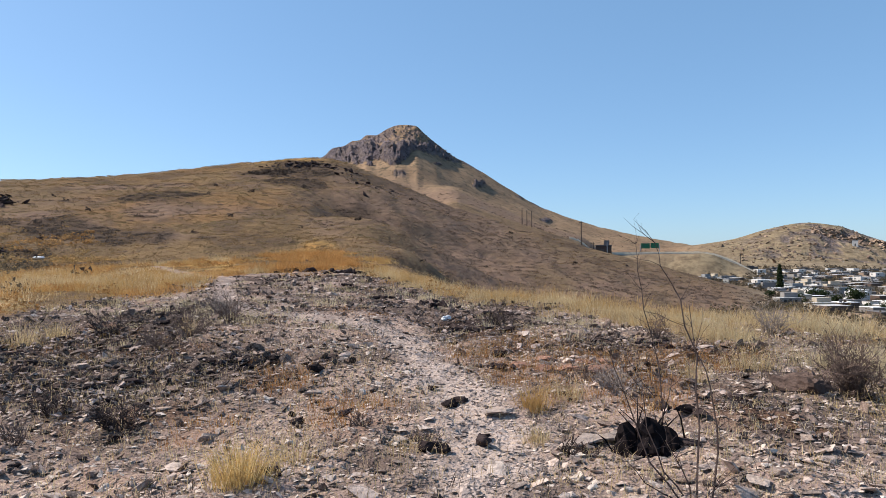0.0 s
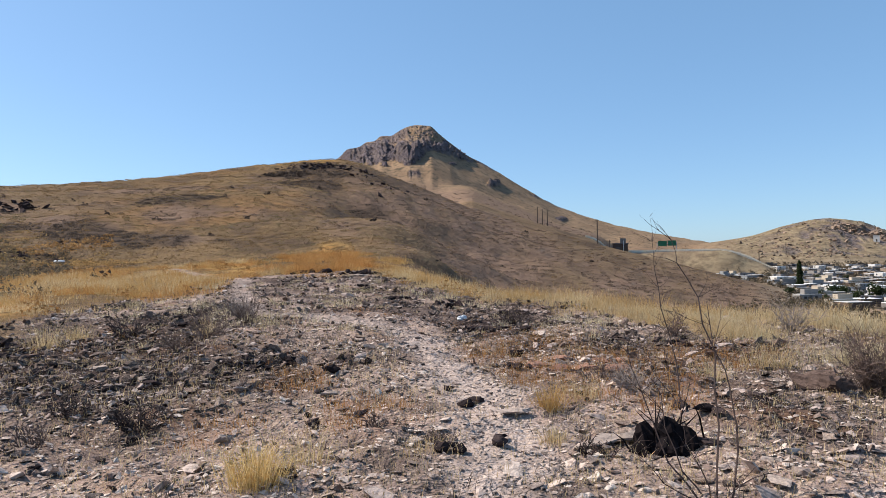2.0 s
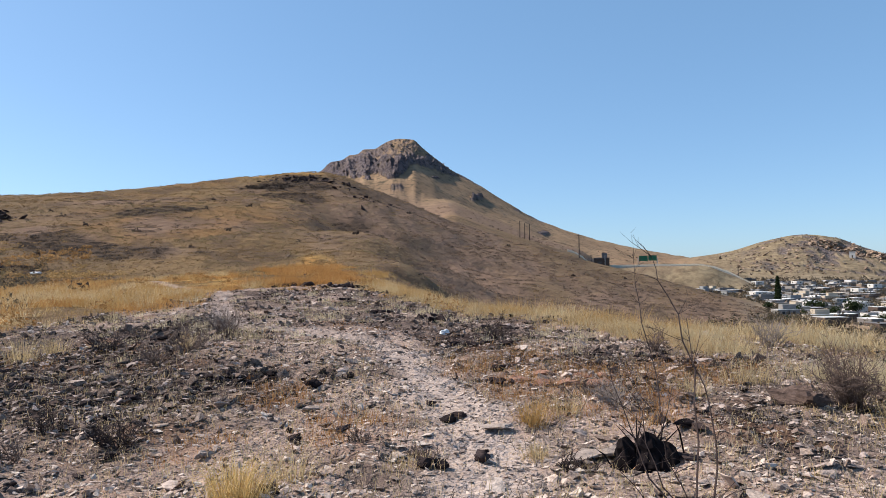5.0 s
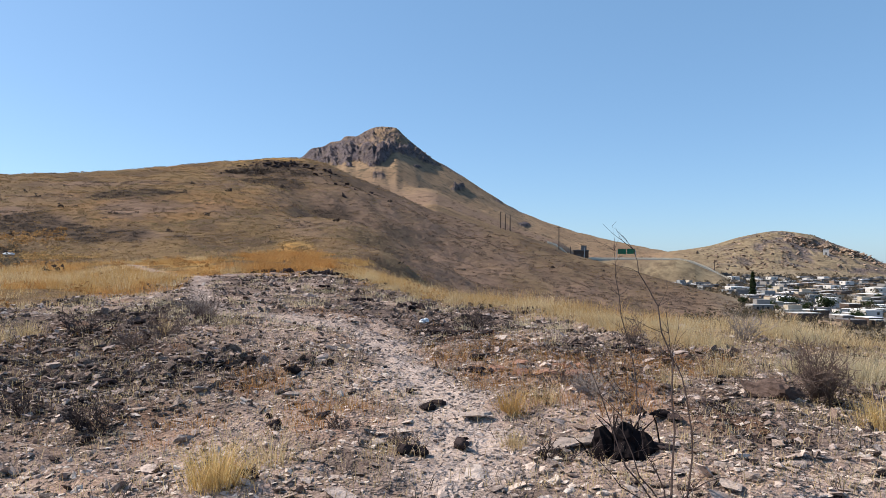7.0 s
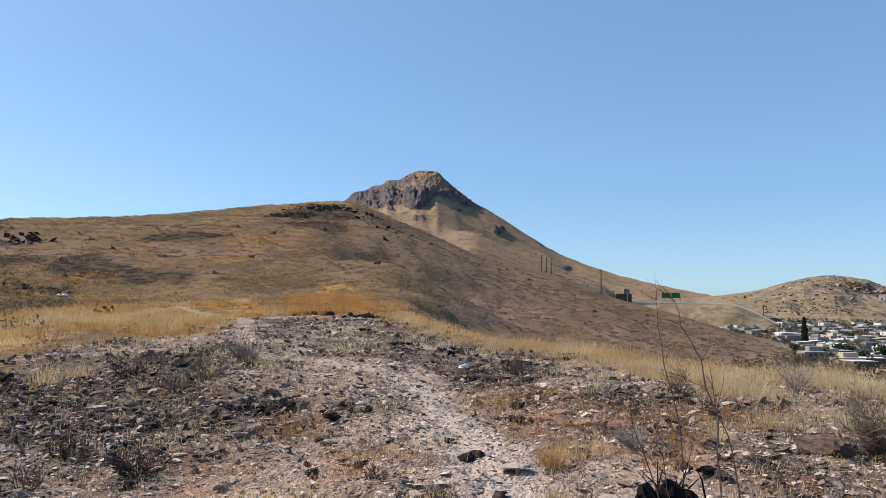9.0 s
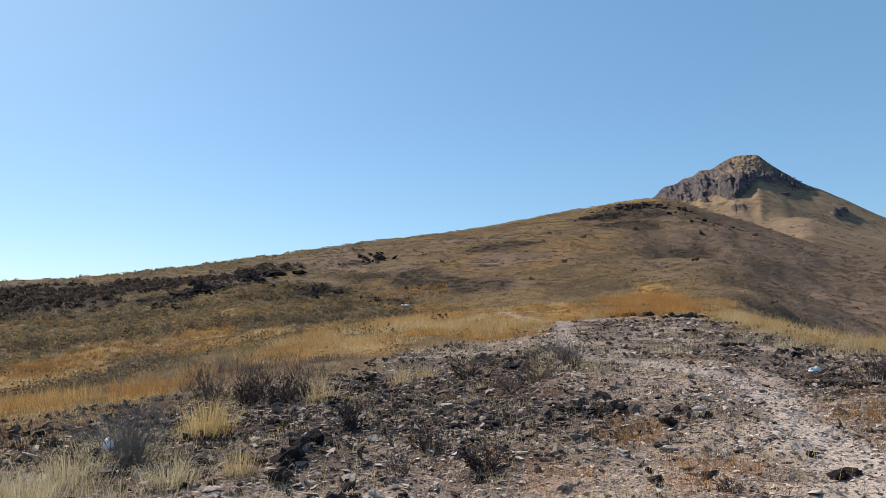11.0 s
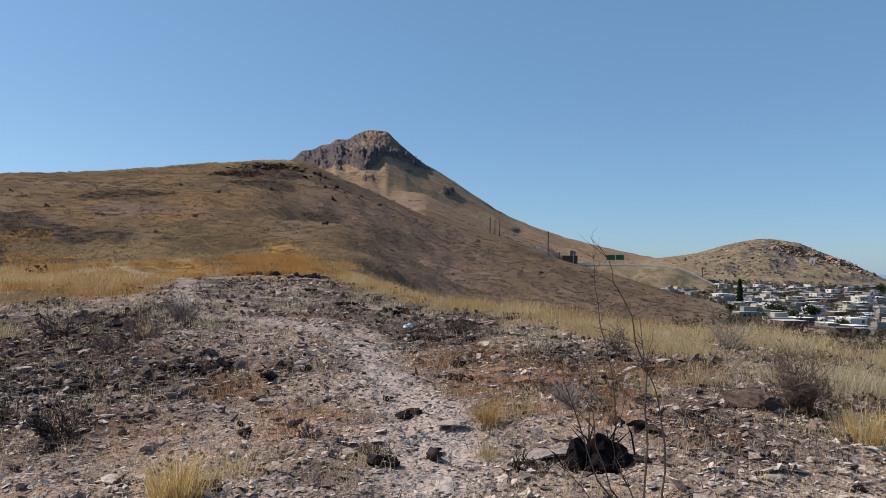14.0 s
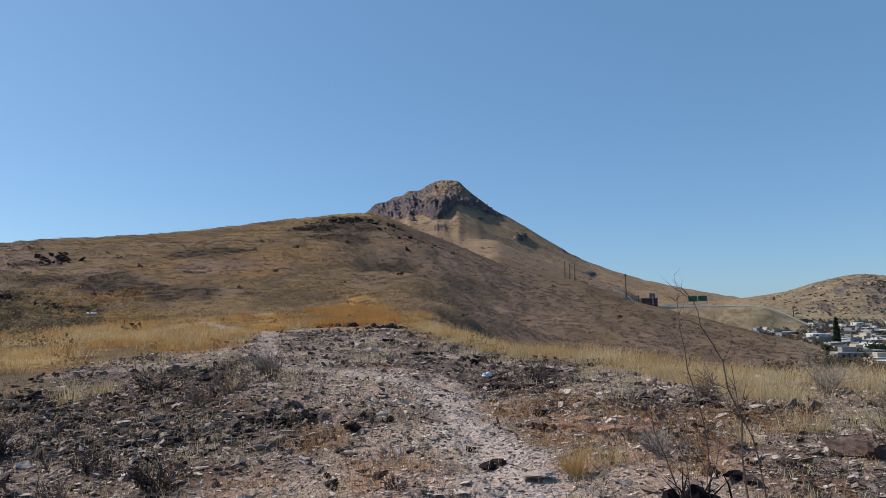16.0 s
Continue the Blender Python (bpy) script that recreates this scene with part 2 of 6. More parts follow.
# patches of cover: bearing, distance, half width in bearing, half width in distance
BRUSH = [(-28.5, 142, 3, 20), (-25.5, 130, 3.5, 14), (-22, 122, 3, 9), (-31, 170, 3.5, 26), (-11, 310, 5, 26), (-6, 290, 4, 30), (-21, 175, 5, 16), (-13.5, 292, 3.5, 24), (-7, 235, 5, 60), (3, 190, 8, 80), (0, 220, 8, 120), (5, 240, 7, 100), (13, 190, 9, 120),
         (22, 190, 9, 120), (-72, 160, 10, 40), (-60, 185, 8, 30), (-38, 150, 5, 20), (-41, 23, 7, 6), (-9, 290, 3, 20), (-8, 215, 4, 20),
         (-1, 310, 5, 40), (-46, 20, 4, 4), (-40, 74, 4, 8), (-46, 72, 4, 7), (-54, 70, 4, 8), (-50, 175, 6, 26),
         (-36, 92, 3, 6), (-35, 210, 7, 20), (-41, 190, 7, 30), (-47, 165, 5, 20), (-24, 250, 8, 14), (-17, 240, 4, 10), (-42, 195, 6, 14)]
GOLD = [(-11, 72, 5, 25), (-20, 62, 6, 22), (-30, 52, 6, 20), (-25, 36, 5, 9), (-36, 34, 4, 7), (-41, 27, 4, 5), (-46, 21, 4, 4), (-51, 18, 4, 3.5), (-57, 17.5, 4, 3.5), (-62, 16.5, 4, 3), (-67, 15, 4, 2.5),
        (-36, 60, 5, 10), (-42, 66, 5, 9), (-48, 78, 4, 11), (-52, 74, 4, 9), (-56, 68, 4, 8), (-60, 64, 4, 7), (-66, 58, 5, 7), (-44.5, 99, 3, 6), (-47.5, 90, 2.5, 5), (-40.5, 162, 1.2, 10), (-71, 46, 8, 8),
        (-4, 41, 4, 10), (3, 34, 5, 9), (10, 27, 5, 7), (19, 21, 6, 5), (28, 19, 6, 4), (38, 17, 7, 4), (-13, 346, 3, 7), (-29, 104, 4, 4)]
THICKET = [(-30.5, 150, 2.2, 16), (-27.8, 136, 2.6, 13), (-25, 128, 2.6, 10), (-22.3, 122, 2.4, 7), (-19.5, 119, 2, 5), (-14.5, 300, 2.2, 18), (-11, 318, 2.5, 14), (-9, 296, 2.5, 16), (-12, 262, 2.5, 9), (-7.5, 235, 2.2, 18), (-4, 300, 2.5, 16),
           (-33, 160, 2, 10), (-30.8, 108, 1.6, 4), (-46, 74, 3, 4), (-38.5, 76, 3, 5), (-34, 205, 3, 8), (-23, 205, 3, 7), (-51, 120, 3, 6), (-57, 70, 2.5, 4)]
# scrub patches, coloured dark to give the gully slope its shade
SCRUB = [(-80, 140, 8, 44), (-73, 145, 7, 42), (-66, 150, 6, 39), (-60, 157, 5, 36), (-54, 163, 4, 32), (-49.5, 166, 3, 30), (-46, 176, 3, 22), (-42, 196, 3, 16),
         (-38, 112, 1.5, 4), (-14, 296, 2, 10)]
RUST = [(11, 10.3, 5, 2.2), (15, 8.4, 4, 1.2), (-14, 9.2, 3, 0.9), (5, 13.5, 5, 2), (20, 12, 5, 2), (-20, 7.2, 5, 0.9), (-8, 7, 4, 0.8)]
# ash patch, black spot under the leafless bush, burnt strip on the slope
ASH_AND_DARK = [(-14.8, 10.9, 3.6, 0.9), (30, 9.6, 3, 0.5), (-61, 24, 6, 1.5)]
BURNT = [(-64, 13, 8, 3), (-48, 13, 8, 4), (-37, 12, 8, 5), (-32, 10.8, 7, 2), (-40, 9.5, 8, 2), (-52, 10.5, 9, 3), (-23, 12.5, 9, 3), (-31, 15, 8, 6), (-22, 18, 6, 5), (-17, 11.5, 6, 3), (-22, 11, 7, 2.2), (-30, 11.5, 14, 3.6), (-45, 10.5, 11, 3.2), (-25, 16, 10, 5), (-38, 14, 9, 4), (16, 9.5, 4, 2), (24, 7.6, 5, 1.2), (13, 13.5, 5, 2), (22, 12.5, 6, 1.6), (34, 11.5, 5, 1.6),
         (4, 17, 4, 3), (-66, 8, 6, 2), (-72, 11, 7, 3), (-77, 9, 6, 2.4), (-21, 22, 5, 3), (-20, 9.8, 7, 1.5), (-15, 9.3, 5, 1.1), (-27, 9.4, 7, 1.4), (-10, 10.3, 3, 1.0), (6, 13, 3, 1.5), (27, 6.7, 6, 0.8)]


def patches(x, y, spots, seed, soft=0.55, ragged=0.75):
    az, r = polar(x, y)
    total = np.zeros(np.shape(x))
    wob = ragged * fbm(x / (3 + 0.06 * r), y / (3 + 0.06 * r), seed)
    for a, d, wa, wd in spots:
        q = np.hypot((az - a) / wa, (r - d) / wd) + wob
        total = np.maximum(total, 1 - step(soft, 1.8 - soft, q))
    return total


def burnt_at(x, y):
    """Soot on the ground: the burnt patches, and scorched spots over the top of the knoll."""
    az, r = polar(x, y)
    spots = 0.75 * step(-0.25, 0.35, fbm(x / 2.6, y / 1.6, 161, 3)) * step(12.5, 16, r) * (1 - step(40, 48, r))
    return np.maximum(patches(x, y, BURNT, 18, 0.5, 0.4), spots)


def scrub_at(x, y):
    return patches(x, y, SCRUB, 19, 0.6, 0.4)


# ---- ground sheet ----
def ground_mesh():
    azs = np.radians(np.concatenate([np.arange(-82, -11, 0.28), np.arange(-11, 2, 0.07), np.arange(2, 10, 0.14), np.arange(10, 56.01, 0.28), np.arange(60, 276, 4.0)]))
    rs = np.concatenate([[0.25, 0.6, 1.0], 1.4 * 1.0215 ** np.arange(0, 382)])
    rs = np.sort(np.concatenate([rs, np.arange(1010, 1256, 3.1)]))
    na, nr = len(azs), len(rs)
    R, T = np.meshgrid(rs, azs, indexing="ij")
    X, Y = R * np.sin(T), R * np.cos(T)
    Z = land(X, Y)
    verts = np.stack([X, Y, Z], -1).reshape(-1, 3)
    centre = len(verts)
    verts = np.vstack([verts, [[0, 0, float(land(np.zeros(1), np.zeros(1))[0])]]])
    i, j = np.meshgrid(np.arange(nr - 1), np.arange(na), indexing="ij")
    j2 = (j + 1) % na
    quads = np.stack([i * na + j, i * na + j2, (i + 1) * na + j2, (i + 1) * na + j], -1).reshape(-1, 4)[:, ::-1]
    fan = [(centre, (k + 1) % na, k) for k in range(na)]
    me = bpy.data.meshes.new("ground")
    nq = len(quads)
    me.vertices.add(len(verts))
    me.vertices.foreach_set("co", verts.ravel())
    loops = np.concatenate([quads.ravel(), np.array(fan).ravel()])
    me.loops.add(len(loops))
    me.loops.foreach_set("vertex_index", loops.astype(np.int32))
    starts = np.concatenate([np.arange(nq) * 4, nq * 4 + np.arange(na) * 3])
    me.polygons.add(nq + na)
    me.polygons.foreach_set("loop_start", starts.astype(np.int32))
    me.update(calc_edges=True)
    me.polygons.foreach_set("use_smooth", np.ones(nq + na, bool))
    x, y = verts[:, 0], verts[:, 1]
    az, r = polar(x, y)
    s = (r - 600) / 650
    steep = np.gradient(Z, axis=0) / np.gradient(R, axis=0)
    steep = np.append(steep.ravel(), 0.0)
    bare = crags(az, mountain_el(az, r))[1] * (r > 700) * (s < 1.03)
    cliff = np.maximum(step(0.8, 1.2, steep) * (r > 560) * (r < 1300), bare)
    ridge = step(0.965, 0.985, s) * (s < 1.05) * step(-2, -1, az) * (1 - step(9, 11, az)) * step(-0.1, 0.2, noise2(az * 0.75, az * 0, 37))
    east_rock = step(22, 27, az) * (1 - step(35, 36, az)) * (r > 850) * (r < 1100) * 0.8 * step(0.05, 0.5, fbm(x / 16, y / 16, 75))
    cover = {"trail": trail(x, y) * (1 - 0.45 * step(14, 19, r)) * (r < 70), "gold": patches(x, y, GOLD, 12), "burnt": burnt_at(x, y) * (r < 48), "thicket": patches(x, y, THICKET, 29, 0.5, 0.5), "brush": np.maximum(patches(x, y, BRUSH, 14, 0.25), 0.9 * step(560, 620, r) * (1 - step(0.25, 0.6, s + 0.1 * fbm(x / 60, y / 60, 15))) * (1 - step(17, 22, az)) * (r < 1200)),
             "scrub": scrub_at(x, y), "ash": patches(x, y, ASH_AND_DARK, 20, 0.55, 0.3), "rust": patches(x, y, RUST, 23),
             "cliff": np.clip(np.maximum.reduce([cliff, ridge, east_rock]), 0, 1),
             "stony": 1 - step(-2.5, 5 - 3.6 * step(-30, -42, az), r - curve(np.where(az < -150, 60, az), BEARINGS, KNOLL_R) + 3 * fbm(x / 4, y / 4, 16)),
             "mountain": step(520, 640, r) * (1 - step(2400, 3400, r)) * (1 - step(33, 37, az)),
             "east": np.maximum(step(18, 23, az) * (1 - step(37, 40, az)) * step(700, 780, r), step(9, 12, az) * (1 - step(23, 27, az)) * step(535, 560, r) * (1 - step(700, 740, r))) * (r < 1500),
             "grey": np.maximum(0.75 * step(-13, -40, az) * step(12, 24, r), 0.8 * step(-15, -3, az + 3 * noise2(x / 30, y / 30, 151)) * step(50, 80, r)) * (r < 560) * (az < 60) * (az > -100),
             "streak": step(0.0, 0.6, fbm(az * 0.45, 14 * np.log(np.maximum(r, 1)), 171, 3)) * step(55, 75, r) * (r < 560),
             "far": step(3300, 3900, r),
             "town": step(22, 27, az) * step(150, 220, r) * (1 - step(3300, 3900, r)) * (1 - step(740, 860, r) * (1 - step(34, 37, az)))}
    for name, value in cover.items():
        at = me.attributes.new(name, "FLOAT", "POINT")
        at.data.foreach_set("value", np.asarray(value, np.float32))
    return me


# ---- materials ----
class Nodes:
    """A small wrapper to write node materials in few lines."""

    def __init__(self, name, rough=0.9, metal=0.0, spec=0.3):
        self.m = bpy.data.materials.new(name)
        self.m.use_nodes = True
        self.t = self.m.node_tree
        self.b = self.t.nodes["Principled BSDF"]
        self.b.inputs["Roughness"].default_value = rough
        self.b.inputs["Metallic"].default_value = metal
        self.b.inputs["Specular IOR Level"].default_value = spec
        self.pos = self.t.nodes.new("ShaderNodeNewGeometry").outputs["Position"]

    def put(self, socket, value):
        if isinstance(value, bpy.types.NodeSocket):
            self.t.links.new(value, socket)
        elif isinstance(value, tuple) and len(value) == 3 and socket.type == "RGBA":
            socket.default_value = (*value, 1)
        else:
            socket.default_value = value

    def noise(self, scale, detail=4.0, rough=0.6, at=None, lo=0.35, hi=0.65):
        n = self.t.nodes.new("ShaderNodeTexNoise")
        self.put(n.inputs["Vector"], at or self.pos)
        n.inputs["Scale"].default_value, n.inputs["Detail"].default_value = scale, detail
        n.inputs["Roughness"].default_value = rough
        r = self.t.nodes.new("ShaderNodeMapRange")
        r.inputs["From Min"].default_value, r.inputs["From Max"].default_value = lo, hi
        self.t.links.new(n.outputs["Fac"], r.inputs["Value"])
        return r.outputs["Result"]

    def cells(self, scale, output="Color", at=None):
        n = self.t.nodes.new("ShaderNodeTexVoronoi")
        self.put(n.inputs["Vector"], at or self.pos)
        n.inputs["Scale"].default_value = scale
        return n.outputs[output]

    def attr(self, name):
        n = self.t.nodes.new("ShaderNodeAttribute")
        n.attribute_name = name
        return n.outputs["Fac"]

    def island(self):
        return self.t.nodes.new("ShaderNodeNewGeometry").outputs["Random Per Island"]

    def each(self):
        return self.t.nodes.new("ShaderNodeObjectInfo").outputs["Random"]

    def mix(self, fac, a, b, mode="MIX"):
        n = self.t.nodes.new("ShaderNodeMix")
        n.data_type, n.blend_type = "RGBA", mode
        self.put(n.inputs[0], fac)
        self.put(n.inputs[6], a)
        self.put(n.inputs[7], b)
        return n.outputs[2]

    def math(self, op, a, b=0.0):
        n = self.t.nodes.new("ShaderNodeMath")
        n.operation = op
        n.use_clamp = op in ("MULTIPLY", "ADD", "SUBTRACT")
        self.put(n.inputs[0], a)
        self.put(n.inputs[1], b)
        return n.outputs[0]

    def ramp(self, fac, *stops):
        n = self.t.nodes.new("ShaderNodeValToRGB")
        e = n.color_ramp.elements
        for k, (p, c) in enumerate(stops):
            el = e[k] if k < 2 else e.new(p)
            el.position, el.color = p, (*c, 1)
        self.put(n.inputs["Fac"], fac)
        return n.outputs["Color"]

    def bump(self, height, strength, distance):
        n = self.t.nodes.new("ShaderNodeBump")
        n.inputs["Strength"].default_value, n.inputs["Distance"].default_value = strength, distance
        self.put(n.inputs["Height"], height)
        old = self.b.inputs["Normal"].links
        if old:
            self.t.links.new(old[0].from_socket, n.inputs["Normal"])
        self.t.links.new(n.outputs["Normal"], self.b.inputs["Normal"])

    def done(self, colour):
        self.put(self.b.inputs["Base Color"], colour)
        return self.m


def ground_material():
    n = Nodes("ground", 1.0, spec=0.03)
    # stony soil of the knoll
    grit = n.ramp(n.cells(34.0), (0.0, (0.12, 0.088, 0.075)), (0.55, (0.36, 0.27, 0.21)), (1.0, (0.6, 0.48, 0.39)))
    soil = n.mix(n.noise(0.9, 5), (0.40, 0.302, 0.266), (0.225, 0.163, 0.142))
    soil = n.mix(n.noise(14.0, 4, lo=0.45, hi=0.6), soil, grit)
    burnt = n.math("MULTIPLY", n.math("MAXIMUM", n.math("MULTIPLY", n.noise(0.33, 5, lo=0.45, hi=0.6), 0.8), n.attr("burnt")), n.noise(2.6, 5, lo=0.2, hi=0.44))
    # burnt soil, also blackened to paint the shadow gaps between stones
    soil = n.mix(burnt, soil, n.mix(n.noise(7.0, 4, lo=0.4, hi=0.62), (0.026, 0.019, 0.019), (0.085, 0.062, 0.056)))
    soil = n.mix(n.math("MULTIPLY", n.noise(0.5, 3, lo=0.55, hi=0.7), 0.5), soil, (0.24, 0.135, 0.085))
    walk_way = n.mix(n.noise(2.5, 5), (0.475, 0.39, 0.355), (0.375, 0.305, 0.276))
    walk_way = n.mix(n.noise(22.0, 3, lo=0.45, hi=0.7), walk_way, grit)
    # dry grassland of the slopes
    straw = n.mix(n.noise(0.05, 5), (0.205, 0.134, 0.07), (0.142, 0.092, 0.053))
    straw = n.mix(n.noise(0.45, 5, lo=0.45, hi=0.66), straw, (0.125, 0.083, 0.052))
    straw = n.mix(n.math("MULTIPLY", n.noise(0.035, 5, lo=0.42, hi=0.62), 0.6), straw, (0.175, 0.115, 0.062))
    straw = n.mix(n.noise(0.016, 4, lo=0.5, hi=0.66), straw, (0.225, 0.122, 0.055))
    straw = n.mix(n.noise(2.2, 4, lo=0.52, hi=0.72), straw, (0.25, 0.18, 0.088))
    # dull brown slope colour, darkened to carry the backlit shade of the left side
    drab_shade = n.mix(n.noise(0.09, 5), (0.17, 0.117, 0.076), (0.096, 0.066, 0.047))
    drab_shade = n.mix(n.noise(1.1, 5, lo=0.48, hi=0.66), drab_shade, (0.2, 0.15, 0.092))
    straw = n.mix(n.attr("grey"), straw, drab_shade)
    straw = n.mix(n.math("MULTIPLY", n.attr("streak"), 0.7), straw, n.mix(n.noise(0.5, 5), (0.105, 0.073, 0.052), (0.068, 0.048, 0.037)))
    gold = n.mix(n.noise(0.25, 4), (0.40, 0.25, 0.09), (0.33, 0.165, 0.05))
    gold = n.mix(n.noise(0.42, 5, lo=0.48, hi=0.62), gold, (0.15, 0.095, 0.045))
    brush = n.mix(n.noise(0.35, 5), (0.215, 0.146, 0.108), (0.15, 0.102, 0.078))
    tan = n.mix(n.noise(0.018, 6, 0.65), (0.275, 0.19, 0.122), (0.205, 0.138, 0.09))
    tan = n.mix(n.noise(0.11, 5, lo=0.5, hi=0.68), tan, (0.095, 0.078, 0.055))
    rock = n.mix(n.noise(0.03, 6, 0.7), (0.21, 0.172, 0.182), (0.11, 0.092, 0.10))
    rock = n.mix(n.noise(0.22, 5, lo=0.48, hi=0.62), rock, (0.075, 0.063, 0.068))
    rock = n.mix(n.math("MULTIPLY", n.noise(0.05, 6, 0.7, lo=0.48, hi=0.62), 0.5), rock, (0.215, 0.17, 0.135))
    dust = n.mix(n.noise(0.03, 5), (0.27, 0.22, 0.165), (0.17, 0.135, 0.095))
    col = n.mix(n.math("MULTIPLY", n.attr("gold"), 0.85), straw, gold)
    col = n.mix(n.attr("mountain"), col, tan)
    dry = n.mix(n.noise(0.03, 6, 0.65), (0.26, 0.205, 0.132), (0.185, 0.142, 0.095))
    col = n.mix(n.attr("east"), col, n.mix(n.noise(0.12, 6, 0.7, lo=0.44, hi=0.64), dry, (0.12, 0.092, 0.062)))
    col = n.mix(n.math("MULTIPLY", n.math("MULTIPLY", n.attr("brush"), 0.95), n.noise(0.06, 6, lo=0.22, hi=0.55)), col, brush)
    # ground under the scrub, with the gully slope's shade put into its colour
    col = n.mix(n.math("MULTIPLY", n.attr("scrub"), n.noise(0.16, 5, lo=0.1, hi=0.42)), col, n.mix(n.noise(0.5, 5), (0.085, 0.062, 0.048), (0.035, 0.027, 0.023)))
    col = n.mix(n.math("MULTIPLY", n.attr("thicket"), 0.85), col, n.mix(n.noise(0.4, 5), (0.085, 0.062, 0.048), (0.052, 0.038, 0.031)))
    col = n.mix(n.attr("town"), col, dust)
    col = n.mix(n.attr("cliff"), col, rock)
    col = n.mix(n.attr("stony"), col, soil)
    col = n.mix(n.math("MULTIPLY", n.math("MULTIPLY", n.attr("rust"), n.noise(3.0, 5, lo=0.4, hi=0.65)), 0.6), col, (0.25, 0.14, 0.09))
    col = n.mix(n.attr("trail"), col, walk_way)
    col = n.mix(n.math("MULTIPLY", n.attr("ash"), 0.95), col, (0.013, 0.013, 0.016))
    # distance haze painted as a blue-grey tint on the far ranges
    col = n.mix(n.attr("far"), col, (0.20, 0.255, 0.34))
    n.bump(n.math("MULTIPLY", n.noise(0.07, 6, 0.75, lo=0.2, hi=0.8), n.attr("cliff")), 0.9, 9.0)
    n.bump(n.noise(0.12, 6, 0.7, lo=0.2, hi=0.8), 0.55, 3.0)
    n.bump(n.noise(1.4, 5, 0.65, lo=0.2, hi=0.8), 0.5, 0.25)
    n.bump(n.noise(9.0, 5, 0.7, lo=0.2, hi=0.8), 0.8, 0.06)
    n.bump(n.cells(26.0, "Distance"), 0.7, 0.03)
    return n.done(col)


def blade_material(name, stops):
    n = Nodes(name, 0.85, spec=0.1)
    shade = n.math("ADD", n.math("MULTIPLY", n.attr("tone"), 0.7), n.math("MULTIPLY", n.island(), 0.3))
    col = n.ramp(shade, *stops)
    tr = n.t.nodes.new("ShaderNodeBsdfTranslucent")
    n.put(tr.inputs["Color"], col)
    mix = n.t.nodes.new("ShaderNodeMixShader")
    mix.inputs[0].default_value = 0.4
    out = n.t.nodes["Material Output"]
    n.t.links.new(n.b.outputs[0], mix.inputs[1])
    n.t.links.new(tr.outputs[0], mix.inputs[2])
    n.t.links.new(mix.outputs[0], out.inputs["Surface"])
    return n.done(col)


def stone_material(name, light, dark, random_socket, chipped=False):
    n = Nodes(name, 1.0, spec=0.03)
    pick = n.each() if random_socket == "each" else n.island()
    col = n.ramp(pick, (0.0, dark), (0.6, light), (1.0, tuple(min(0.6, v * (1.15 if random_socket == "each" else 1.3)) for v in light)))
    col = n.mix(n.math("MULTIPLY", n.noise(18.0, 5, lo=0.45, hi=0.65), 0.6), col, tuple(v * 0.5 for v in dark))
    if light[0] > 0.15 or chipped:
        col = n.mix(n.math("MULTIPLY", n.noise(60.0, 3, lo=0.5, hi=0.7), 0.5), col, (0.46, 0.39, 0.34))
    n.bump(n.noise(30.0, 5, lo=0.2, hi=0.8), 0.5, 0.02)
    return n.done(col)


def plain_material(name, colour, rough=0.85, metal=0.0, wear=0.35, scale=1.2, spec=0.3):
    n = Nodes(name, rough, metal, spec)
    dark = tuple(v * 0.55 for v in colour)
    col = n.mix(n.math("MULTIPLY", n.noise(scale, 5, lo=0.42, hi=0.68), wear), colour, dark)
    col = n.mix(n.math("MULTIPLY", n.noise(scale * 11, 4, lo=0.45, hi=0.7), wear * 0.7), col, dark)
    n.bump(n.noise(scale * 9, 4, lo=0.2, hi=0.8), 0.25, 0.02)
    return n.done(col)


M_GROUND = ground_material()
M_GOLD = blade_material("golden_grass", ((0.0, (0.35, 0.21, 0.082)), (0.5, (0.45, 0.29, 0.118)), (1.0, (0.55, 0.385, 0.175))))
M_STRAW = blade_material("straw_grass", ((0.0, (0.31, 0.215, 0.11)), (0.5, (0.50, 0.38, 0.21)), (1.0, (0.68, 0.55, 0.35))))
M_YELLOW = blade_material("yellow_grass", ((0.0, (0.36, 0.23, 0.085)), (0.5, (0.56, 0.40, 0.17)), (1.0, (0.72, 0.56, 0.30))))
M_PALE = blade_material("pale_straw", ((0.0, (0.30, 0.24, 0.14)), (0.5, (0.49, 0.41, 0.26)), (1.0, (0.68, 0.58, 0.40))))
M_RUST = blade_material("rust_grass", ((0.0, (0.20, 0.085, 0.03)), (0.5, (0.34, 0.165, 0.055)), (1.0, (0.45, 0.265, 0.105))))
M_SLOPE = blade_material("slope_grass", ((0.0, (0.15, 0.098, 0.05)), (0.5, (0.21, 0.139, 0.072)), (1.0, (0.28, 0.194, 0.101))))
M_BRUSH = blade_material("brush", ((0.0, (0.05, 0.039, 0.033)), (0.5, (0.115, 0.09, 0.075)), (1.0, (0.2, 0.16, 0.13))))
M_HILLBRUSH = blade_material("hill_brush", ((0.0, (0.11, 0.08, 0.062)), (0.5, (0.17, 0.122, 0.093)), (1.0, (0.235, 0.172, 0.13))))
M_REDGRASS = blade_material("red_gold_grass", ((0.0, (0.32, 0.165, 0.058)), (0.5, (0.42, 0.225, 0.08)), (1.0, (0.51, 0.295, 0.115))))
M_RUSSET = blade_material("russet_grass", ((0.0, (0.20, 0.105, 0.042)), (0.5, (0.31, 0.175, 0.07)), (1.0, (0.42, 0.255, 0.11))))
